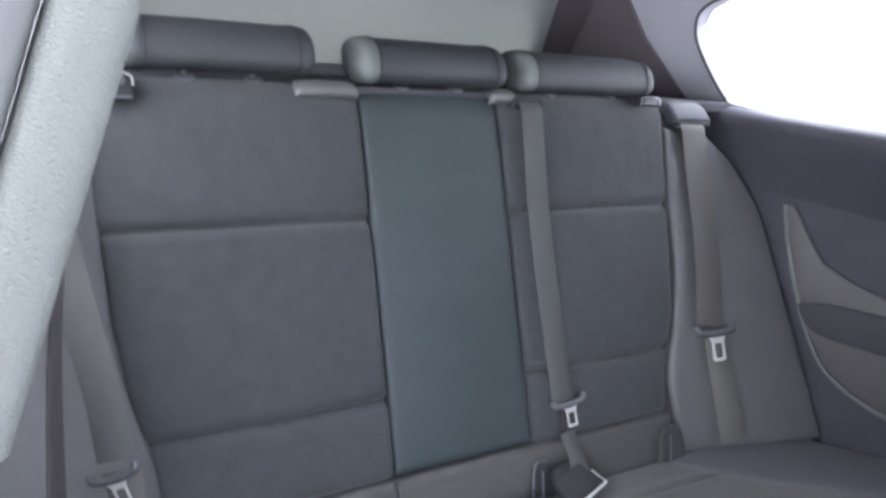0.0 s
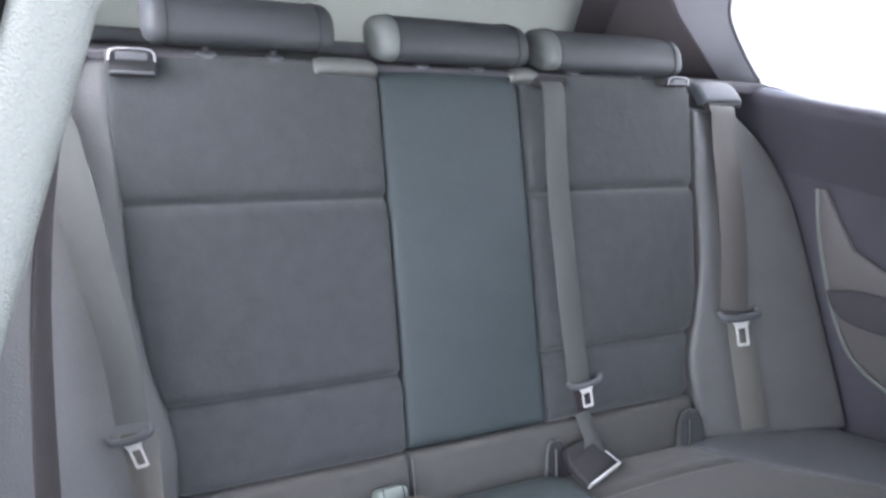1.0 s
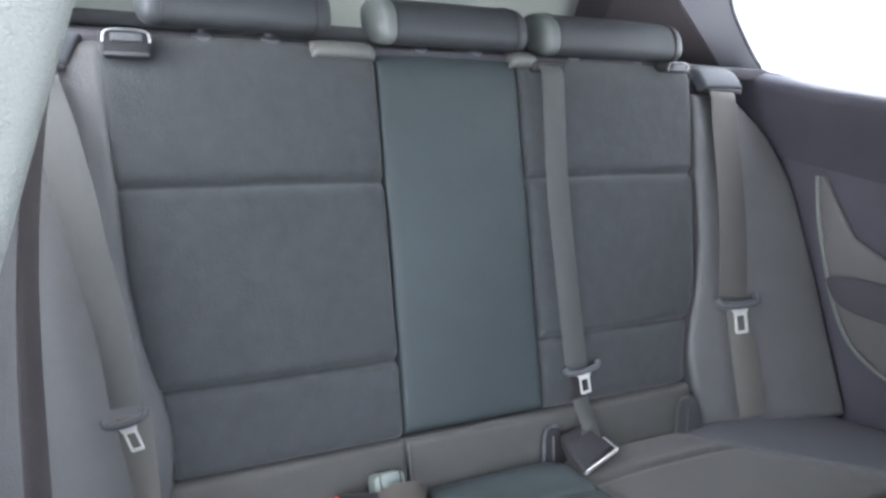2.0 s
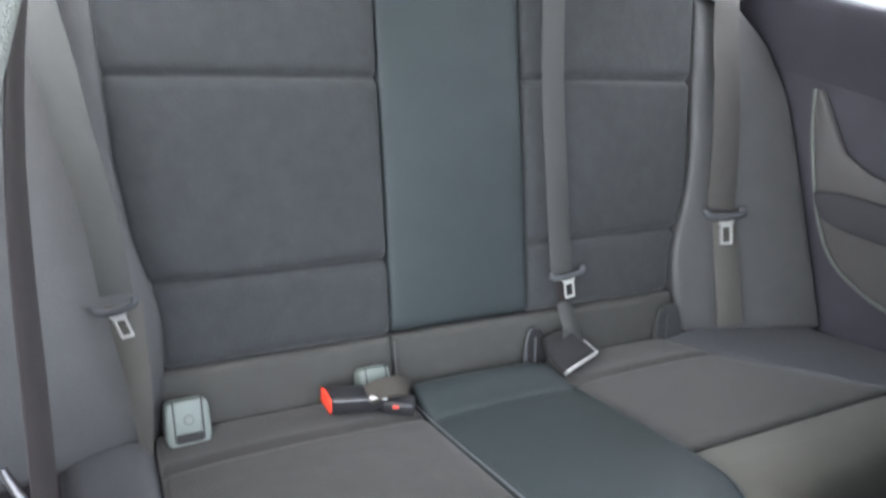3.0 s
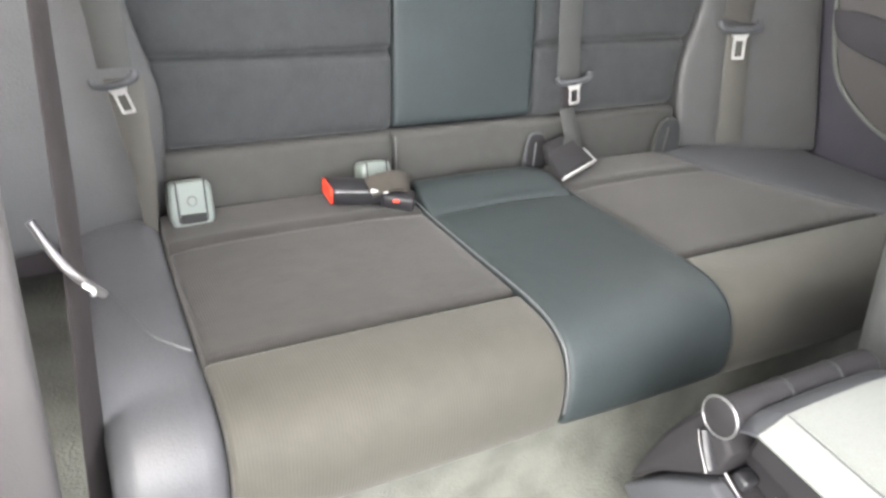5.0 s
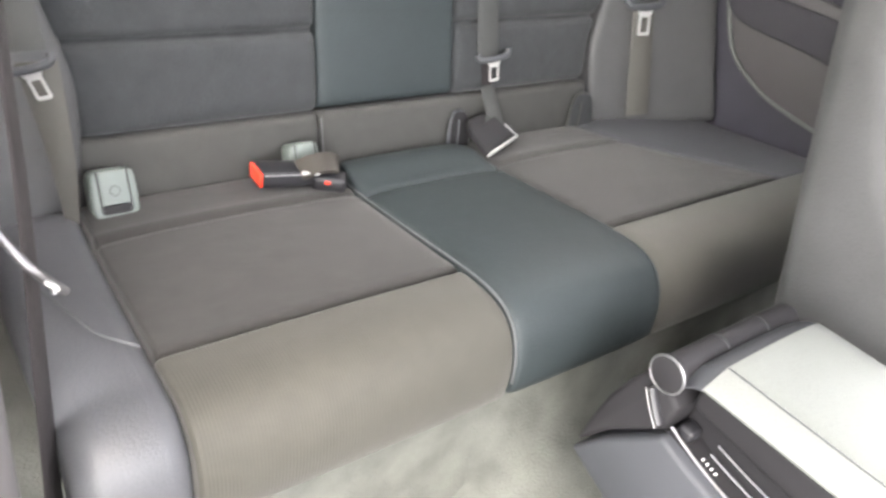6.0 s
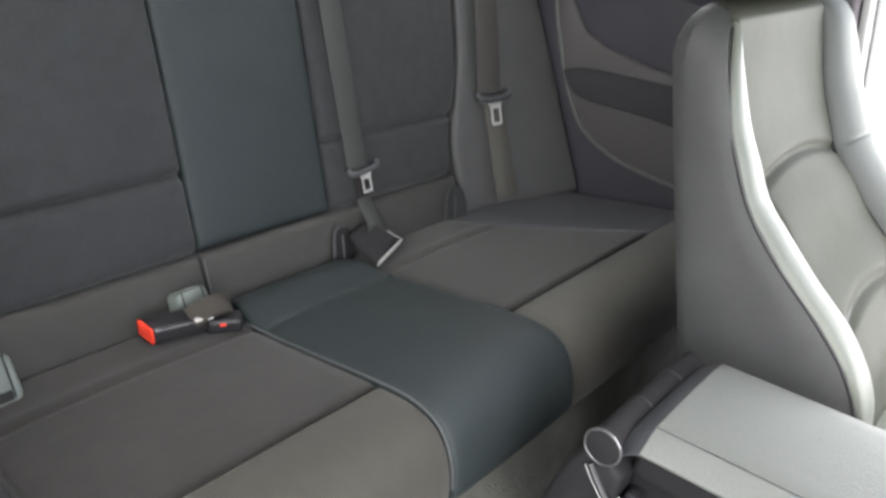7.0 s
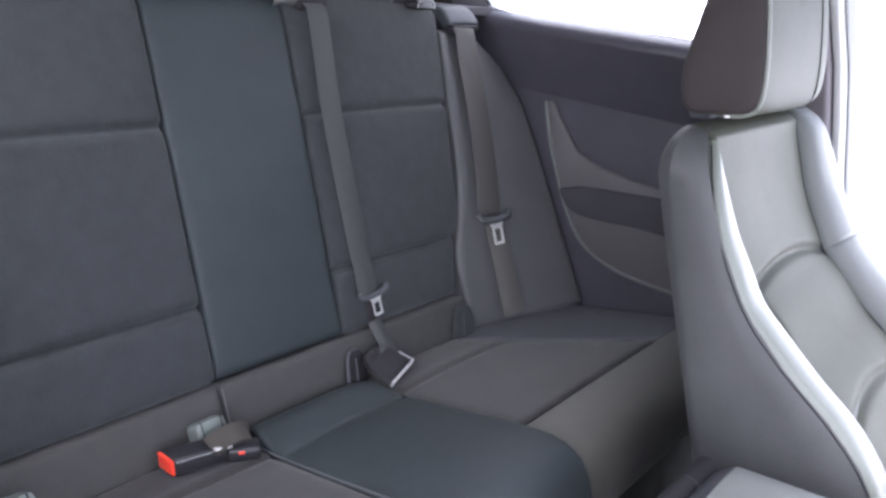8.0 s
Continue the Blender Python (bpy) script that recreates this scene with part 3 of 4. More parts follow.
part("center_pad", upholstery(SEAT, [(0, -0.1115), (0.76, -0.1115), (0.89, -0.109), (0.96, -0.101), (1, -0.088)], [(0, 0.1135), (0.76, 0.1135), (0.89, 0.106), (0.96, 0.096), (1, 0.080)], seams=((0.78, 0.004, 0.005),), puff=0.008, r=0.018, rx=0.006, n=36, extra=lambda u, f: 0.004 + 0.012 * math.exp(-((f - 0.90) / 0.07) ** 2)), LEATHER, cushion, "smooth blue-grey leather middle pad")
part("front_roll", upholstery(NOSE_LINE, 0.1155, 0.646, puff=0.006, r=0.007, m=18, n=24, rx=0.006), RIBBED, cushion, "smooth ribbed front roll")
part("seat_panel", upholstery(TOP_LINE, 0.1155, [(0, 0.512), (0.15, 0.478), (0.62, 0.405), (1, 0.360)], seams=LAP, puff=0.008, r=0.008, m=16, n=24, rx=0.006, ridge=0.7), SHADE_KNIT, cushion, "knitted seat panel, darkened for weaker light than the roll")
part("side_panel", upholstery(SEAT, -0.527, [(0, -0.442), (0.4, -0.44), (1, -0.427)], puff=0.012, n=30), SIDE_LEATHER, cushion, "leather outer end of the cushion")
part("side_panel", upholstery([(-0.338, 0.3475), (-0.23, 0.3235), (-0.12, 0.3005), (-0.03, 0.2885)], [(0, 0.512), (0.15, 0.478), (0.62, 0.405), (1, 0.362)], 0.648, puff=0.007, r=0.006, rx=0.009, n=24), SIDE_LEATHER, cushion, "leather outer end of the cushion")
part("rear_strip", upholstery([(-0.030, 0.27), (-0.019, 0.31), (-0.004, 0.354)], -0.415, -0.1135, depth=0.03, r=0.010, puff=0.002), STRIP_CLOTH, cushion)
part("rear_strip", upholstery([(-0.030, 0.27), (-0.019, 0.31), (-0.004, 0.354)], -0.1115, 0.40, depth=0.03, r=0.010, puff=0.002), STRIP_CLOTH, cushion)
for side, x in ((-1, -0.1125), (1, 0.1145)):
    line = spline([(x, y, z + 0.0025) for y, z in SEAT[1:]], 20)
    part("piping", tube([tuple(p) for p in line], 0.0017 if side < 0 else 0.0012, steps=40), THREAD if side < 0 else LEATHER, cushion, "raised piping beside the middle pad")

part("piping", tube([(-0.500, -0.20, 0.332), (-0.484, -0.262, 0.347), (-0.475, -0.295, 0.354), (-0.463, -0.314, 0.357), (-0.447, -0.328, 0.356)], 0.0014, steps=30), THREAD, cushion, "pale piping on the outer end")

part("strip_seam", tube([(-0.1125, -0.008, 0.350), (-0.1125, -0.016, 0.330), (-0.1125, -0.028, 0.300), (-0.1125, -0.040, 0.285)], 0.0009, n=6, steps=16), THREAD, cushion, "pale seam on the rear strip")
# Pale strips put the light on the rolled fabric top into colour.
for lo, hi in ((-0.203, -0.114), (0.098, 0.146)):
    part("lit_roll_strip", upholstery([(0.1470, 0.8440), (0.152, 0.852), (0.161, 0.8570), (0.19, 0.859)], lo, hi, depth=0.012, r=0.008, rx=0.012, puff=0.003, n=12, m=10), LIT_ROLL, bench, "pale strip painting the light on the backrest roll")

# ---- rear headrests ----


def headrest(name, x0, x1, label, lift=0.0, pale=True):
    thing = empty(name, label, "headrest", ((x0 + x1) / 2, 0.17, 0.84), group="rear headrests")
    cy, cz, ry, rz = 0.190, 0.888 + lift, 0.046, 0.031

    def oval(x, e):
        ring = []
        for k in range(28):
            c, s = math.cos(2 * math.pi * k / 28), math.sin(2 * math.pi * k / 28)
            q = (abs(c) ** 2.6 + abs(s) ** 2.6) ** (-1 / 2.6)
            ring.append((x, cy + ry * e * q * c + 0.010 * q * s, cz + rz * e * q * s))
        return ring

    pad = part("pad", loft([oval(x0 + d, 0.985 + 0.015 * math.sin(math.pi * d / (x1 - x0))) for d in np.linspace(0, x1 - x0, 12)]), HEADPAD, thing)
    for x, way in ((x0, -1), (x1, 1)):
        cap = [oval(x - way * inset, e) for inset, e in ((0.010, 0.99), (0.006, 1.004), (0.002, 1.0), (-0.003, 0.965), (-0.007, 0.90), (-0.011, 0.78), (-0.014, 0.55), (-0.0155, 0.25))]
        # Only ends towards the near doorway take the paler, lit colour.
        part("end_cap", loft(cap), LIT_END if way < 0 and pale else HEADPAD, pad, "leather end painted pale for doorway light" if way < 0 and pale else "")
        part("seam", tube([tuple(p) for p in (oval(x - way * 0.0105, 1.006) + oval(x - way * 0.0105, 1.006)[:1])], 0.0009, n=6, steps=60), MATT, pad)
    for x in (x0 + 0.06, x1 - 0.06):
        part("post", tube([(x, 0.188, 0.82), (x, 0.190, 0.87)], 0.005, n=12, steps=3), GREYPLASTIC, thing)
        part("guide", disc((x, 0.180, 0.8560), (0, -0.25, 1), 0.012, 0.006, bevel=0.002), GREYPLASTIC, thing)
    return thing


headrest("headrest", -0.395, -0.190, "dark blue-grey padded rear headrest on two short posts", 0.008, pale=False)
headrest("headrest", -0.100, 0.110, "dark blue-grey middle rear headrest, doorway-lit end painted pale", 0.002)
headrest("headrest", 0.165, 0.412, "dark blue-grey padded rear headrest, doorway-lit end painted pale")

# ---- rear belts ----


def tongue(parent, center, down, across, size=1.0):
    """Belt tongue: a plastic bar across the webbing and a steel plate with a slot."""
    c, d, a = Vector(center), Vector(down).normalized(), Vector(across).normalized()
    n = a.cross(d).normalized()
    a = d.cross(n)
    to = lambda p, q, r: tuple(c + (a * p + d * q + n * r) * size)
    bar = part("tongue_grip", tube([to(-0.031, -0.007, 0), to(-0.028, 0.001, -0.003), to(-0.012, 0.004, -0.004), to(0.012, 0.004, -0.004), to(0.028, 0.001, -0.003), to(0.031, -0.007, 0)], 0.0050 * size, n=10, steps=24), GREYPLASTIC, parent, "dark plastic belt tongue grip")
    outer = [(-0.017, 0.004), (0.017, 0.004), (0.0125, 0.010), (0.0095, 0.015), (0.0095, 0.039), (0.0078, 0.041), (-0.0078, 0.041), (-0.0095, 0.039), (-0.0095, 0.015), (-0.0125, 0.010)]
    hole = [(-0.0066, 0.0175), (0.0066, 0.0175), (0.0066, 0.0372), (-0.0066, 0.0372)]
    part("tongue_plate", prism(outer, lambda p, q, r: to(p, q, r - 0.004), 0.0022 * size, hole=hole), METAL, bar, "bright steel tongue with a slot")


belt = empty("seat_belt", "grey middle seat belt hanging flat over the backrest", "seat belt", (0.175, 0.02, 0.36), group="rear seat belts")
part("webbing", ribbon([(0.160, 0.152, 0.846), (0.160, 0.137, 0.836), (0.159, 0.128, 0.812), (0.157, plane_y(0.68) - 0.015, 0.68), (0.160, plane_y(0.52) - 0.015, 0.52), (0.166, plane_y(0.41) - 0.012, 0.41)], ((1, 0, 0), (1, 0, 0.1)), 0.039), WEBBING, belt)
part("lower_webbing", ribbon([(0.167, plane_y(0.41) - 0.008, 0.41), (0.166, plane_y(0.385) - 0.014, 0.385), (0.165, -0.010, 0.372)], ((1, 0, 0), (1, 0.1, 0)), 0.022), DARK_WEB, belt, "dark narrow buckle strap")
# Solid black box paints the shadowed gap that the belt comes from.
part("outlet_shade", rounded_box((0.132, 0.146, 0.832), (0.192, 0.176, 0.850), 0.005), MATT, belt, "solid black box standing in for the shaded belt gap")
tongue(belt, (0.170, plane_y(0.415) - 0.02, 0.415), (0.12, -0.25, -1), (1, 0, 0.15), 0.92)

belt = empty("seat_belt", "grey outer seat belt over the bolster with bright steel tongue", "seat belt", (0.52, -0.03, 0.31), group="rear seat belts")


def on_bolster(x, z, out=0.004):
    f = min(1.0, max(0.0, (z - BOLSTER_FOOT) / (BOLSTER_TOP - BOLSTER_FOOT)))
    l, r = lerp_table(BOLSTER_IN, f), lerp_table(BOLSTER_OUT, f)
    return plane_y(z) - bolster_out(min(1.0, max(0.02, (abs(x) - l) / (r - l))), f) - 0.012 - out


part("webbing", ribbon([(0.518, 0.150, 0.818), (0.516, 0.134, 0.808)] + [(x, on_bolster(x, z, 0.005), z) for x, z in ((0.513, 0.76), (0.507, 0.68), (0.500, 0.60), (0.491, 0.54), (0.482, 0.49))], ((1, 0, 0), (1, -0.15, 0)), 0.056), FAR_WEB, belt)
part("lower_webbing", ribbon([(x, on_bolster(x, z, 0.008), z) for x, z in ((0.485, 0.485), (0.483, 0.43), (0.484, 0.37), (0.487, 0.31))], ((1, -0.2, 0), (1, -0.3, 0)), 0.046), LIT_WEB, belt, "lower run of the same strap, paler as if lit")
tongue(belt, (0.480, on_bolster(0.480, 0.482) - 0.010, 0.486), (0.0, -0.35, -1), (1, -0.15, 0), 1.25)

belt = empty("seat_belt", "grey outer seat belt beside the backrest with twisted lower run", "seat belt", (-0.45, -0.05, 0.30), group="rear seat belts")
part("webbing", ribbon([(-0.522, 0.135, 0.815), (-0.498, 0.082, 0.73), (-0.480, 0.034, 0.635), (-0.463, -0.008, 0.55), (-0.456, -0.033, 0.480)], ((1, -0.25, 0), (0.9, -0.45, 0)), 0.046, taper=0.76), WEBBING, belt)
part("lower_webbing", ribbon([(-0.450, -0.040, 0.472), (-0.446, -0.052, 0.43), (-0.440, -0.058, 0.37), (-0.437, -0.060, 0.285)], ((0.9, -0.45, 0), (0.9, -0.45, 0)), 0.040, taper=0.35), LIT_WEB, belt, "twisted lower run of the same strap, paler as if lit")
tongue(belt, (-0.458, -0.045, 0.472), (0.35, -0.3, -1), (0.8, -0.6, 0.1), 0.86)

# ---- buckles on the cushion ----
buckle = empty("belt_buckle", "black seat belt buckle with a red button lying on the cushion", "buckle", (-0.18, -0.075, 0.305))
spin = Matrix.Translation((-0.190, -0.074, 0.317)) @ Matrix.Rotation(radians(-17), 4, "Z") @ Matrix.Rotation(radians(-3), 4, "Y") @ Matrix.Scale(0.86, 4)
shell = [(-0.036, 0.0135), (0.020, 0.0125), (0.034, 0.008), (0.036, -0.008), (0.022, -0.012), (-0.036, -0.0135)]
part("housing", prism(shell, lambda a, b, d: tuple(spin @ Vector((a - (0.012 * d / 0.036 if a < -0.02 else 0), d - 0.018, b))), 0.036, bevel=0.003), PLASTIC, buckle)
part("button", prism([(-0.0365, -0.0165), (-0.0405, -0.0165), (-0.0520, 0.0165), (-0.0475, 0.0165)], lambda a, b, d: tuple(spin @ Vector((a, b, d - 0.0122))), 0.0244, bevel=0.001), RED, buckle, "bright red release button")
part("housing_edge", rounded_box((-0.035, -0.0192, 0.0085), (0.024, -0.0178, 0.0100), 0.0005, m=spin), SATIN, buckle, "thin bright edge along the housing")
part("stalk", ribbon([(-0.182, -0.088, 0.329), (-0.162, -0.090, 0.336), (-0.141, -0.088, 0.334), (-0.124, -0.080, 0.322), (-0.114, -0.062, 0.302)], ((0.15, 1, 0.35), (0.5, 0.9, 0.2)), 0.030, 0.006), OLIVE_WEB, buckle, "folded olive-brown strap")
clip_at = Matrix.Translation((-0.142, -0.098, 0.315)) @ Matrix.Rotation(radians(-30), 4, "Z") @ Matrix.Scale(0.85, 4)
part("clip", rounded_box((-0.026, -0.016, -0.013), (0.024, 0.015, 0.010), 0.006, m=clip_at), PLASTIC, buckle)
part("second_button", rounded_box((-0.008, -0.0172, 0.001), (0.001, -0.0145, 0.006), 0.001, m=clip_at), RED, buckle, "small red mark")
part("steel_link", rounded_box((-0.011, -0.003, -0.0015), (0.011, 0.003, 0.0015), 0.001, m=Matrix.Translation((-0.172, -0.100, 0.331)) @ Matrix.Rotation(radians(-20), 4, "Z")), METAL, buckle, "steel link")

buckle = empty("belt_buckle", "dark folded seat belt buckle with a bright steel edge", "buckle", (0.14, -0.06, 0.305))
spin = Matrix.Translation((0.139, -0.066, 0.324)) @ Matrix.Rotation(radians(22), 4, "Z") @ Matrix.Rotation(radians(20), 4, "X")
flap = [(-0.042, -0.029), (0.042, -0.029), (0.040, 0.000), (0.022, 0.030), (-0.018, 0.032), (-0.036, 0.010)]
part("housing", prism(flap, lambda a, b, d: tuple(spin @ Vector((a, b, d - 0.006))), 0.012, bevel=0.003), MATT, buckle)
part("inner_plate", rounded_box((-0.024, -0.024, 0.004), (0.030, 0.014, 0.0085), 0.002, m=spin @ Matrix.Rotation(radians(-6), 4, "Y")), MATT, buckle, "dull grey plate")
part("edge", rounded_box((-0.042, -0.0320, -0.002), (0.043, -0.0288, 0.0075), 0.001, m=spin), METAL, buckle, "bright steel edge")
part("side_edge", rounded_box((0.0405, -0.030, 0.000), (0.0430, -0.004, 0.007), 0.001, m=spin), SATIN, buckle, "bright side edge")
part("strap", ribbon([(0.164, -0.013, 0.372), (0.167, -0.026, 0.352), (0.166, -0.042, 0.338), (0.156, -0.058, 0.331)], ((1, 0.1, 0), (1, 0.4, 0.1)), 0.030, 0.002), WEBBING, buckle, "grey strap tucked under the buckle")

# ---- child-seat anchor covers ----


def anchor_cover(x, y, z, size=1.0):
    """Leaning cover: side cheeks, a hinged flap between two grooves, a finger slot below."""
    c = empty("anchor_cover", "pale grey-green plastic cover over a child-seat anchor", "cover", (x, y, z - 0.03), group="anchor covers")
    m = Matrix.Translation((x, y, z)) @ Matrix.Rotation(radians(-29), 4, "X") @ Matrix.Diagonal((0.90 * size, 0.95 * size, 0.93 * size, 1))
    shield = [(-0.019, 0.031), (-0.0245, 0.028), (-0.027, 0.021), (-0.0280, -0.016), (-0.0255, -0.024), (-0.020, -0.0285), (0.020, -0.0285), (0.0255, -0.024), (0.0280, -0.016), (0.027, 0.021), (0.0245, 0.028), (0.019, 0.031)]
    part("frame", prism(shield, lambda a, b, d: tuple(m @ Vector((a, 0.030 - d, b))), 0.038, bevel=0.005), COVER, c)
    part("flap", rounded_box((-0.0160, -0.0097, -0.010), (0.0160, -0.006, 0.0305), 0.0018, m=m), COVER, c, "hinged flap")
    for sx in (-1, 1):
        part("groove", rounded_box((sx * 0.0178 - 0.0010, -0.0087, -0.020), (sx * 0.0178 + 0.0010, -0.0060, 0.0308), 0.0004, m=m), MATT, c, "dark groove")
    part("finger_slot", rounded_box((-0.0165, -0.0092, -0.0220), (0.0165, -0.006, -0.0103), 0.0018, m=m), MATT, c, "dark finger slot")
    part("mark", disc(tuple(m @ Vector((0, -0.0098, 0.006))), tuple(m.to_3x3() @ Vector((0, -1, 0))), 0.0062, 0.0012, bevel=0.0005), COVER, c, "round embossed mark")
    part("mark_ring", tube([tuple(m @ Vector((0.0058 * math.cos(a), -0.0103, 0.006 + 0.0058 * math.sin(a)))) for a in np.linspace(0, 2 * math.pi, 13)], 0.0006, n=6, steps=32), GREYPLASTIC, c)
    return c


anchor_cover(-0.391, -0.054, 0.313)
anchor_cover(-0.154, -0.050, 0.313, 0.86)


def anchor_recess(x, z, w, h, label, rim=None, inside=None):
    rec = empty("anchor_recess", label, "anchor recess", (x, -0.03, z - h), group="anchor covers")
    line = [(x - w, -0.038, z - h), (x - w * 0.95, -0.032, z), (x - w * 0.6, -0.024, z + h * 0.8), (x, -0.021, z + h), (x + w * 0.6, -0.024, z + h * 0.8), (x + w * 0.95, -0.032, z), (x + w, -0.038, z - h)]
    part("rim", tube(line, 0.0026, steps=40), rim or GREYPLASTIC, rec, "paler rim")
    bowl = [(w * 0.93 * math.cos(a), h * max(-1, 0.96 * math.sin(a) * 1.2)) for a in np.linspace(0, 2 * math.pi, 25)[:-1]]
    part("socket", prism(bowl, lambda a, b, d: (x + a, -0.020 - 0.010 * (1 - b / h) - d, z + min(b, h * 0.96)), 0.006), inside or MATT, rec)
    part("inner_rib", tube([(x - w * 0.35, -0.046, z - h), (x - w * 0.35, -0.040, z), (x - w * 0.25, -0.033, z + h * 0.7)], 0.0016, n=6, steps=14), rim or GREYPLASTIC, rec, "paler rib")


anchor_recess(0.112, 0.312, 0.019, 0.028, "dark open child-seat anchor recess beside the folded buckle")
anchor_recess(0.376, 0.306, 0.028, 0.036, "dark open recess of a child-seat anchor", STRIP_CLOTH, FABRIC)

# ---- far quarter trim details ----
ledge = [(0.666, 0.690), (0.646, 0.74), (0.629, 0.80), (0.621, 0.820), (0.621, 0.832), (0.629, 0.842), (0.642, 0.848), (0.6545, 0.852), (0.666, 0.80)]
bm = loft([[(x, y, z + drop(y)) for x, z in ledge] for y in np.linspace(-0.46, 0.30, 12)])
tagged(part("trim_beltline", bm, LEDGE), "rounded dark beltline ledge under the quarter window", "trim", kind="structure")
armrest = empty("side_armrest", "grey moulded armrest panel with a dark grab on the rear quarter", "armrest", (0.645, -0.2, 0.38))
shape = [(0.020, 0.690), (0.003, 0.625), (-0.022, 0.560), (-0.055, 0.490), (-0.10, 0.430), (-0.17, 0.398), (-0.25, 0.387), (-0.42, 0.383), (-0.42, 0.565), (-0.20, 0.570), (-0.115, 0.583), (-0.062, 0.604), (-0.025, 0.648), (0.008, 0.690)]
part("panel", prism(shape, lambda a, b, d: (0.658 - d, a, b), 0.014, bevel=0.004), TRIM_LIGHT, armrest)
grab = [(-0.040, 0.528), (-0.12, 0.545), (-0.40, 0.553), (-0.40, 0.49), (-0.22, 0.490), (-0.10, 0.486), (-0.062, 0.498)]
grab = [(p.y, p.z) for p in spline([(0, a, b) for a, b in grab + grab[:1]], 48)][:-1]
# No hollow is cut; dark colour on a proud piece gives the slot's shade.
part("grab_handle", prism(grab, lambda a, b, d: (0.645 - d, a, b), 0.016, bevel=0.004), HEADLINER, armrest, "proud dark piece standing in for the shaded grab recess")
# Paler tube puts the light caught by the panel edge into colour.
part("lit_edge", tube([(0.643, y, z) for y, z in shape[:8]], 0.0035, steps=40), PILLAR, armrest, "moulded edge painted pale as if lit")

# ---- front seat ----
seat = empty("bucket_seat", "grey leather front seat with stitched bolsters and a headrest", "car seat", (0.335, -0.7, 0.06))
REAR = [(0.30, -0.565), (0.393, -0.536), (0.521, -0.495), (0.645, -0.456), (0.70, -0.440), (0.76, -0.435)]
NOSE = [(0.30, -0.755), (0.36, -0.748), (0.419, -0.733), (0.458, -0.706), (0.484, -0.679), (0.52, -0.630), (0.575, -0.572), (0.651, -0.528), (0.718, -0.503), (0.76, -0.490)]


SEAT_L, SEAT_R = 0.150, 0.575
rings, pipe_line = [], []
for z in list(np.linspace(0.30, 0.70, 22)) + [0.715, 0.728, 0.738, 0.746, 0.751, 0.753]:
    top = min(1.0, max(0.0, (z - 0.70) / 0.053))
    shrink = 1 - math.sqrt(max(0.0, 1 - top * top))
    xi, xo = SEAT_L + 0.05 * shrink, SEAT_R - 0.05 * shrink
    r0, f0 = lerp_table(REAR, z) - 0.02 * shrink, lerp_table(NOSE, z) + 0.012 * shrink
    half = [(xi + 0.020, r0, z), (xi + 0.007, r0 - 0.006, z), (xi + 0.001, r0 - 0.020, z), (xi - 0.002, (r0 * 2 + f0) / 3, z), (xi - 0.002, (r0 + f0 * 2) / 3, z), (xi - 0.001, f0 + 0.012, z), (xi + 0.004, f0 + 0.003, z), (xi + 0.02, f0 + 0.012, z)]
    rings.append(half + [(xo + xi - x, y, zz) for x, y, zz in half[::-1]])
    if z < 0.75:
        seam_x = lerp_table([(0.30, 0.1512), (0.62, 0.1512), (0.68, 0.158), (0.715, 0.167), (0.744, 0.180)], z)
        pipe_line.append((seam_x, f0 + 0.0060 - 0.004 * (seam_x - 0.1512) / 0.03, z))
part("backrest", loft(rings), SHADED_SIDE, seat, "side and back of the seat, leather darkened for shade")
part("piping", tube(pipe_line[::2], 0.0010, n=6, steps=60), MATT, seat, "dark stitched seam along the bolster")


def front_face(z0, z1, out, n=14):
    return [(lerp_table(NOSE, z) - out, z) for z in np.linspace(z0, z1, n)]


STRIP = [(0.0, 0.208), (0.55, 0.206), (0.70, 0.202), (0.82, 0.197), (0.92, 0.189), (1.0, 0.1845)]
# Strip and outer bolster tones carry how brightly one leather is lit.
part("inner_bolster", upholstery(front_face(0.31, 0.744, -0.001), [(0, 0.1530), (0.72, 0.1530), (0.86, 0.160), (0.94, 0.169), (1.0, 0.182)], STRIP, depth=0.018, r=0.003, rx=0.006, puff=0.007, n=40, m=10), SEAT_LEATHER, seat, "leather bolster strip, made paler for its lit gloss")
part("outer_bolster", upholstery(front_face(0.31, 0.72, 0.004) + [(-0.494, 0.742), (-0.476, 0.754), (-0.455, 0.755)], [(0, 0.445), (0.5, 0.462), (0.9, 0.474), (1, 0.470)], [(0, 0.576), (0.80, 0.576), (0.90, 0.560), (1, 0.515)], depth=0.02, r=0.012, rx=0.012, puff=0.022, n=40, m=12, seams=((0.62, 0.002, 0.003),)), OUTER_LEATHER, seat, "leather outer bolster, toned for the light it gets")
face = front_face(0.33, 0.73, -0.006) + [(-0.490, 0.744), (-0.476, 0.752), (-0.456, 0.753), (-0.438, 0.745)]
steps_along = [0.0]
for (y0, z0), (y1, z1) in zip(face, face[1:]):
    steps_along.append(steps_along[-1] + math.hypot(y1 - y0, z1 - z0))
HEIGHT = [(d / steps_along[-1], z) for d, (y, z) in zip(steps_along, face)]


def insert_seams(u, f):
    z = lerp_table(HEIGHT, f)
    arc = 0.587 + 0.055 * u - 0.062 * u * u
    low = 0.470 + 0.050 * u - 0.060 * u * u
    return -0.007 * math.exp(-((z - arc) / 0.0055) ** 2) - 0.007 * math.exp(-((z - low) / 0.0055) ** 2) + 0.005 * math.exp(-((z - arc + 0.03) / 0.03) ** 2)


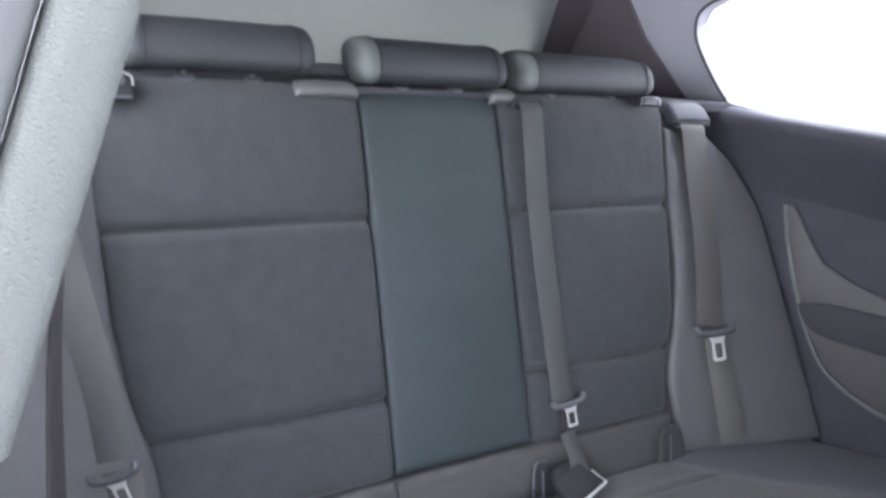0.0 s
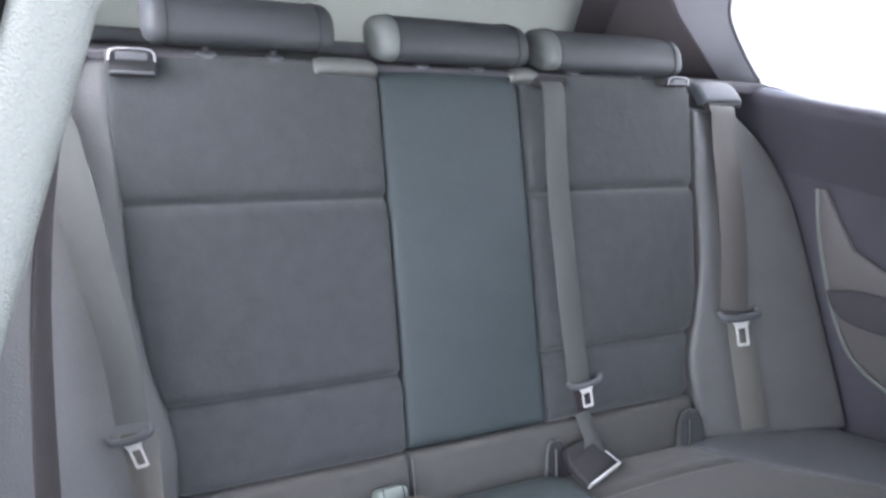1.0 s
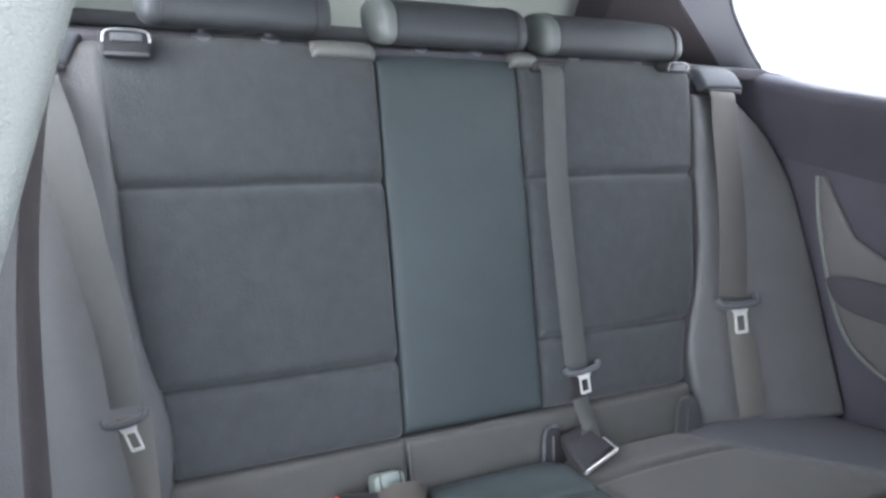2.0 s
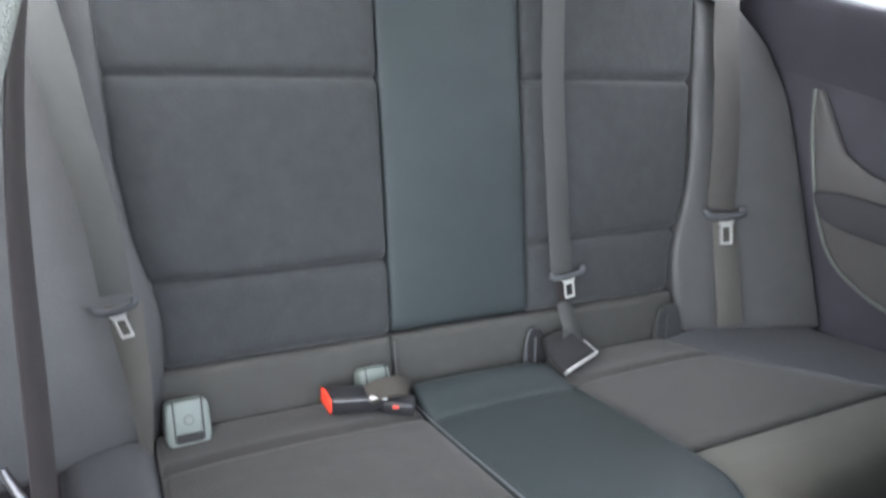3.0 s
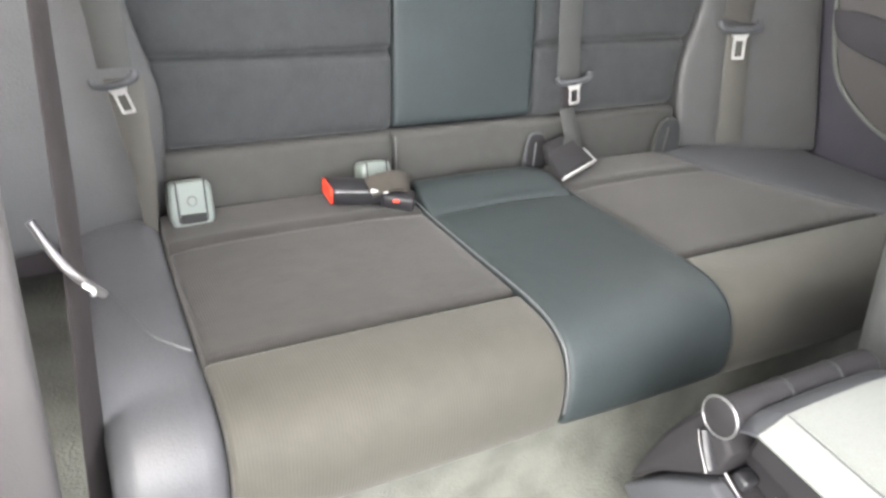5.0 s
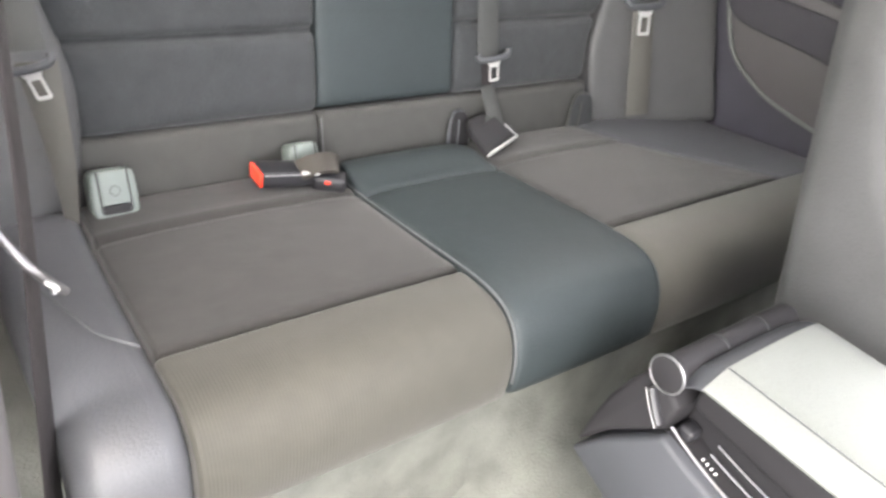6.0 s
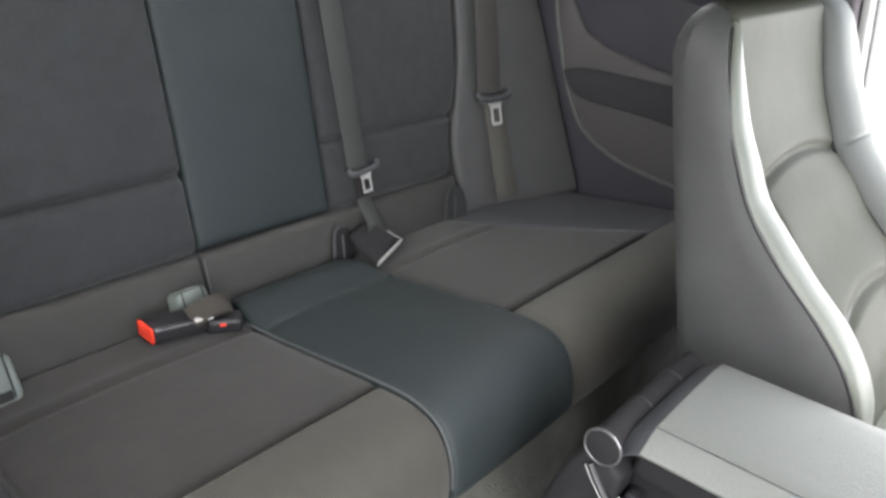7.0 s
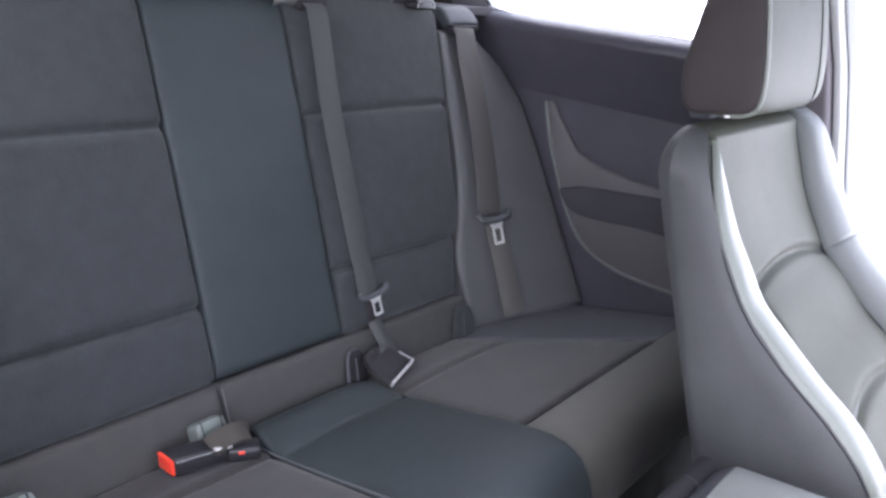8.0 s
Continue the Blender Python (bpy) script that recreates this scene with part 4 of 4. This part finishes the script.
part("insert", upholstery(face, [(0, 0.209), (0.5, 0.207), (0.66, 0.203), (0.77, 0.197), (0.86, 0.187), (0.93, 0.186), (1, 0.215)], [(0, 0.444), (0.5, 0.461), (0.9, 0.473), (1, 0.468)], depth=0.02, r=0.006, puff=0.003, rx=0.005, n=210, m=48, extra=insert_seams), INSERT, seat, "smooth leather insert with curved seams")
# Dark tubes draw the sewn seams together with the shade in their creases.
for edge, zs in (([(0.31, 0.2085), (0.56, 0.2065), (0.62, 0.2025), (0.67, 0.1975), (0.71, 0.190), (0.74, 0.185)], np.linspace(0.34, 0.738, 16)), ([(0.31, 0.4445), (0.53, 0.4615), (0.74, 0.4735)], np.linspace(0.34, 0.744, 16))):
    part("shaded_insert_seam", tube([(lerp_table(edge, z), lerp_table(NOSE, z) + 0.0075, z) for z in zs], 0.0016, n=6, steps=50), MATT, seat, "seam beside the insert, its crease shade drawn dark")
part("headrest_guide", rounded_box((0.262, -0.452, 0.752), (0.300, -0.424, 0.766), 0.005), GREYPLASTIC, seat, "plastic headrest guide")

# side outline of the headrest: lower front corner, front, top, rear
HEAD = [(-0.470, 0.762), (-0.498, 0.765), (-0.511, 0.777), (-0.512, 0.81), (-0.505, 0.86), (-0.494, 0.91), (-0.478, 0.945), (-0.455, 0.955), (-0.440, 0.935), (-0.432, 0.89), (-0.420, 0.83), (-0.418, 0.79), (-0.430, 0.762)]
outline = [(p.y, p.z) for p in spline([(0, y, z) for y, z in HEAD + HEAD[:1]], 56)][:-1]
mid_y, mid_z = -0.466, 0.855


def head_ring(x, e):
    return [(x, mid_y + (y - mid_y) * e, mid_z + (z - mid_z) * e) for y, z in outline]


head = part("headrest", loft([head_ring(0.2395, 0.80), head_ring(0.240, 0.95), head_ring(0.243, 0.985), head_ring(0.249, 1.0), head_ring(0.30, 1.01), head_ring(0.3625, 1.015), head_ring(0.43, 1.01), head_ring(0.455, 0.995), head_ring(0.475, 0.96), head_ring(0.486, 0.90), head_ring(0.488, 0.75)]), INSERT, seat, "padded leather headrest")
part("inner_cheek", loft([head_ring(0.2405, 0.975), head_ring(0.2385, 0.955), head_ring(0.2365, 0.90), head_ring(0.2345, 0.70), head_ring(0.234, 0.3)]), SHADED_CHEEK, head, "flat headrest cheek, shade and brown reflection put into its colour")
front_edge = [p for p in spline([(0, y, z) for y, z in HEAD[:9]], 40)]
part("piping", tube([(0.2425, mid_y + (p.y - mid_y) * 0.99, mid_z + (p.z - mid_z) * 0.99) for p in front_edge[2::2]], 0.0028, n=8, steps=70), SEAT_LEATHER, head, "pale sewn piping")
part("seam", tube([(0.440, y, z) for y, z in [(mid_y + (y - mid_y) * 1.008, mid_z + (z - mid_z) * 1.008) for y, z in outline[::2] + outline[:1]]], 0.0012, n=6, steps=90), MATT, head, "dark seam round the headrest")
for x in (0.30, 0.425):
    part("headrest_post", tube([(x, -0.455, 0.74), (x, -0.455, 0.785)], 0.006, n=12, steps=3), METAL, head)
part("seat_base", upholstery([(-1.12, 0.20), (-1.13, 0.30), (-1.08, 0.36), (-0.9, 0.345), (-0.70, 0.325), (-0.58, 0.33)], 0.16, 0.57, depth=0.12, r=0.03, puff=0.015), SEAT_LEATHER, seat)
part("seat_frame", rounded_box((0.18, -1.08, 0.05), (0.54, -0.60, 0.22), 0.02), PLASTIC, seat)

# ---- centre console with its armrest ----
console = empty("center_console", "dark plastic centre console with a grey leather armrest", "console", (0, -0.8, 0.15))
tail = [(-0.585, 0.410), (-0.566, 0.412), (-0.551, 0.380), (-0.540, 0.345), (-0.533, 0.305), (-0.530, 0.266), (-0.556, 0.312), (-0.602, 0.366), (-0.604, 0.395)]
part("tail", prism(tail, lambda a, b, d: (-0.088 + d, a, b), 0.176, bevel=0.006), MATT, console)
lower = [(-0.531, 0.262), (-0.558, 0.306), (-0.604, 0.362), (-0.640, 0.356), (-0.70, 0.350), (-1.3, 0.350), (-1.3, 0.08), (-0.80, 0.08), (-0.68, 0.185), (-0.59, 0.246)]
part("lower_body", prism(lower, lambda a, b, d: (-0.092 + d, a, b), 0.184, bevel=0.005), GREYSIDE, console, "grey lower console side")
part("upper_body", rounded_box((-0.056, -1.3, 0.33), (0.082, -0.600, 0.412), 0.006), MATT, console)
part("switch_panel", prism([(-0.600, 0.360), (-0.640, 0.3565), (-0.70, 0.3505), (-1.25, 0.3505), (-1.25, 0.354), (-0.70, 0.3545), (-0.640, 0.3605), (-0.606, 0.366)], lambda a, b, d: (-0.079 + d, a, b), 0.024), MATT, console, "dark recessed switch panel")
for x, z in ((-0.066, 0.366), (-0.060, 0.374)):
    part("rail", tube([(x, -0.640, z), (x, -0.70, z - 0.004), (x, -0.90, z - 0.006), (x, -1.20, z - 0.006)], 0.0008, n=6, steps=24), SATIN, console, "thin chrome rail")
part("recess_corner", rounded_box((-0.074, -0.622, 0.352), (-0.056, -0.606, 0.374), 0.004), PLASTIC, console, "grey corner of the recess")
part("trim_band", tube([(-0.0885, -0.576, 0.398), (-0.0890, -0.585, 0.386), (-0.0895, -0.598, 0.372)], 0.0060, n=10, steps=16, flat=0.5), PLASTIC, console, "satin grey band below the hinge")
part("hinge", disc((0.005, -0.580, 0.419), (1, 0, 0), 0.0138, 0.186, bevel=0.003), MATT, console, "dark round hinge barrel")
part("hinge_cap", disc((-0.091, -0.583, 0.4225), (1, 0, 0), 0.0172, 0.008, bevel=0.002), MATT, console, "round hinge cap with a bright rim")
for x in (-0.018, 0.044):
    part("hinge_ring", disc((x, -0.580, 0.419), (1, 0, 0), 0.0148, 0.003, bevel=0.0008), PLASTIC, console, "narrow ring on the hinge")
part("cap_rim", tube([(-0.094, -0.583 + 0.0172 * math.cos(a), 0.4225 + 0.0172 * math.sin(a)) for a in np.linspace(0, 2 * math.pi, 17)], 0.0012, n=6, steps=48), SATIN, console, "thin bright ring")
part("chrome_strip", tube([(-0.0800, -0.604, 0.370), (-0.0800, -0.640, 0.3605), (-0.0800, -0.70, 0.3545), (-0.0800, -0.90, 0.354), (-0.0800, -1.2, 0.354)], 0.0014, n=8, steps=40), SATIN, console, "thin bright trim strip")
part("band_edge", tube([(-0.0925, -0.572, 0.394), (-0.0930, -0.582, 0.382), (-0.0935, -0.597, 0.367)], 0.0008, n=6, steps=16), SATIN, console, "thin bright edge")
LID_TOP = [(-0.960, 0.452), (-0.950, 0.462), (-0.92, 0.468), (-0.80, 0.4635), (-0.68, 0.4525), (-0.63, 0.4480), (-0.612, 0.4462), (-0.604, 0.4415), (-0.5925, 0.4305)]


def lid_section(y, grow=0.0):
    """Cross-section of the lid: mitred flank towards the door, softly crowned top."""
    z = lerp_table(LID_TOP, y) + grow
    crown = [(x, z + 0.0025 * math.sin(math.pi * (x + 0.058) / 0.140) - 0.002 * max(0.0, (x - 0.04) / 0.042) ** 2) for x in np.linspace(-0.0575, 0.082, 9)]
    line = [(-0.0835, z - 0.0190), (-0.0842, z - 0.0165), (-0.0815, z - 0.0140), (-0.0625, z - 0.0010), (-0.0605, z + 0.0002), (-0.0590, z - 0.0006)] + crown + [(0.0885, z - 0.006), (0.090, z - 0.012), (0.090, z - 0.0195)]
    return [(x, y, b) for x, b in line]


lid = part("armrest_lid", loft([lid_section(y) for y in (-0.960, -0.955, -0.950, -0.935, -0.92, -0.86, -0.80, -0.74, -0.70, -0.68, -0.655, -0.63, -0.620, -0.6135, -0.6115)]), LID_LEATHER, console, "grey leather armrest lid with a mitred stitched flank")
# Grey plastic here stands in for shade on the rear-facing leather.
part("shaded_rear_lip", loft([lid_section(y, -0.0006) for y in (-0.6110, -0.608, -0.604, -0.5985, -0.5925)]), GREYPLASTIC, lid, "rear lip of the lid, shade put into its grey")
part("stitching", tube([(-0.0625, y, lerp_table(LID_TOP, y) + 0.0001) for y in (-0.613, -0.64, -0.68, -0.74, -0.80, -0.92)], 0.0006, n=6, steps=40), GREYPLASTIC, lid, "stitched edge seam")
part("lid_base", rounded_box((-0.076, -0.95, 0.398), (0.090, -0.606, 0.432), 0.006), MATT, console)
for k in range(4):
    part("switch_mark", rounded_box((-0.0735, -0.6400 - 0.0050 * k, 0.3590 - 0.0006 * k), (-0.0705, -0.6380 - 0.0050 * k, 0.3618 - 0.0006 * k), 0.0005), PAINT, console, "small pale switch mark")

# ---- front belt hanging at the near pillar ----
belt = empty("front_seat_belt", "dark front seat belt hanging straight down beside the doorway", "seat belt", (-0.54, -0.40, 0.06))
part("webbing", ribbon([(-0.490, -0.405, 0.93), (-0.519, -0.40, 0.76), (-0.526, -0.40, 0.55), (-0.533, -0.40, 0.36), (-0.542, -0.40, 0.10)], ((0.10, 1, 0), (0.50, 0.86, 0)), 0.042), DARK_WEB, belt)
grip = part("tongue_grip", tube([(-0.545, -0.41, 0.570), (-0.535, -0.42, 0.550), (-0.527, -0.425, 0.538), (-0.513, -0.42, 0.516)], 0.0028, n=10, steps=20), DARKMETAL, belt, "slim metal tongue loop")
part("tongue_plate", rounded_box((-0.005, -0.0025, -0.0012), (0.005, 0.0025, 0.0012), 0.001, m=Matrix.Translation((-0.521, -0.428, 0.530)) @ Matrix.Rotation(radians(50), 4, "Y")), METAL, grip, "bright steel tongue")
part("anchor", rounded_box((-0.565, -0.43, 0.05), (-0.525, -0.37, 0.12), 0.006), PLASTIC, belt)
# Bead added to give a glint below the tongue, placed to fit the view.
part("glint_bead", disc((-0.519, -0.421, 0.519), (0.5, -0.8, 0.3), 0.0022, 0.003, n=16, bevel=0.0008), SATIN, belt, "small metal bead added for a glint below the tongue")
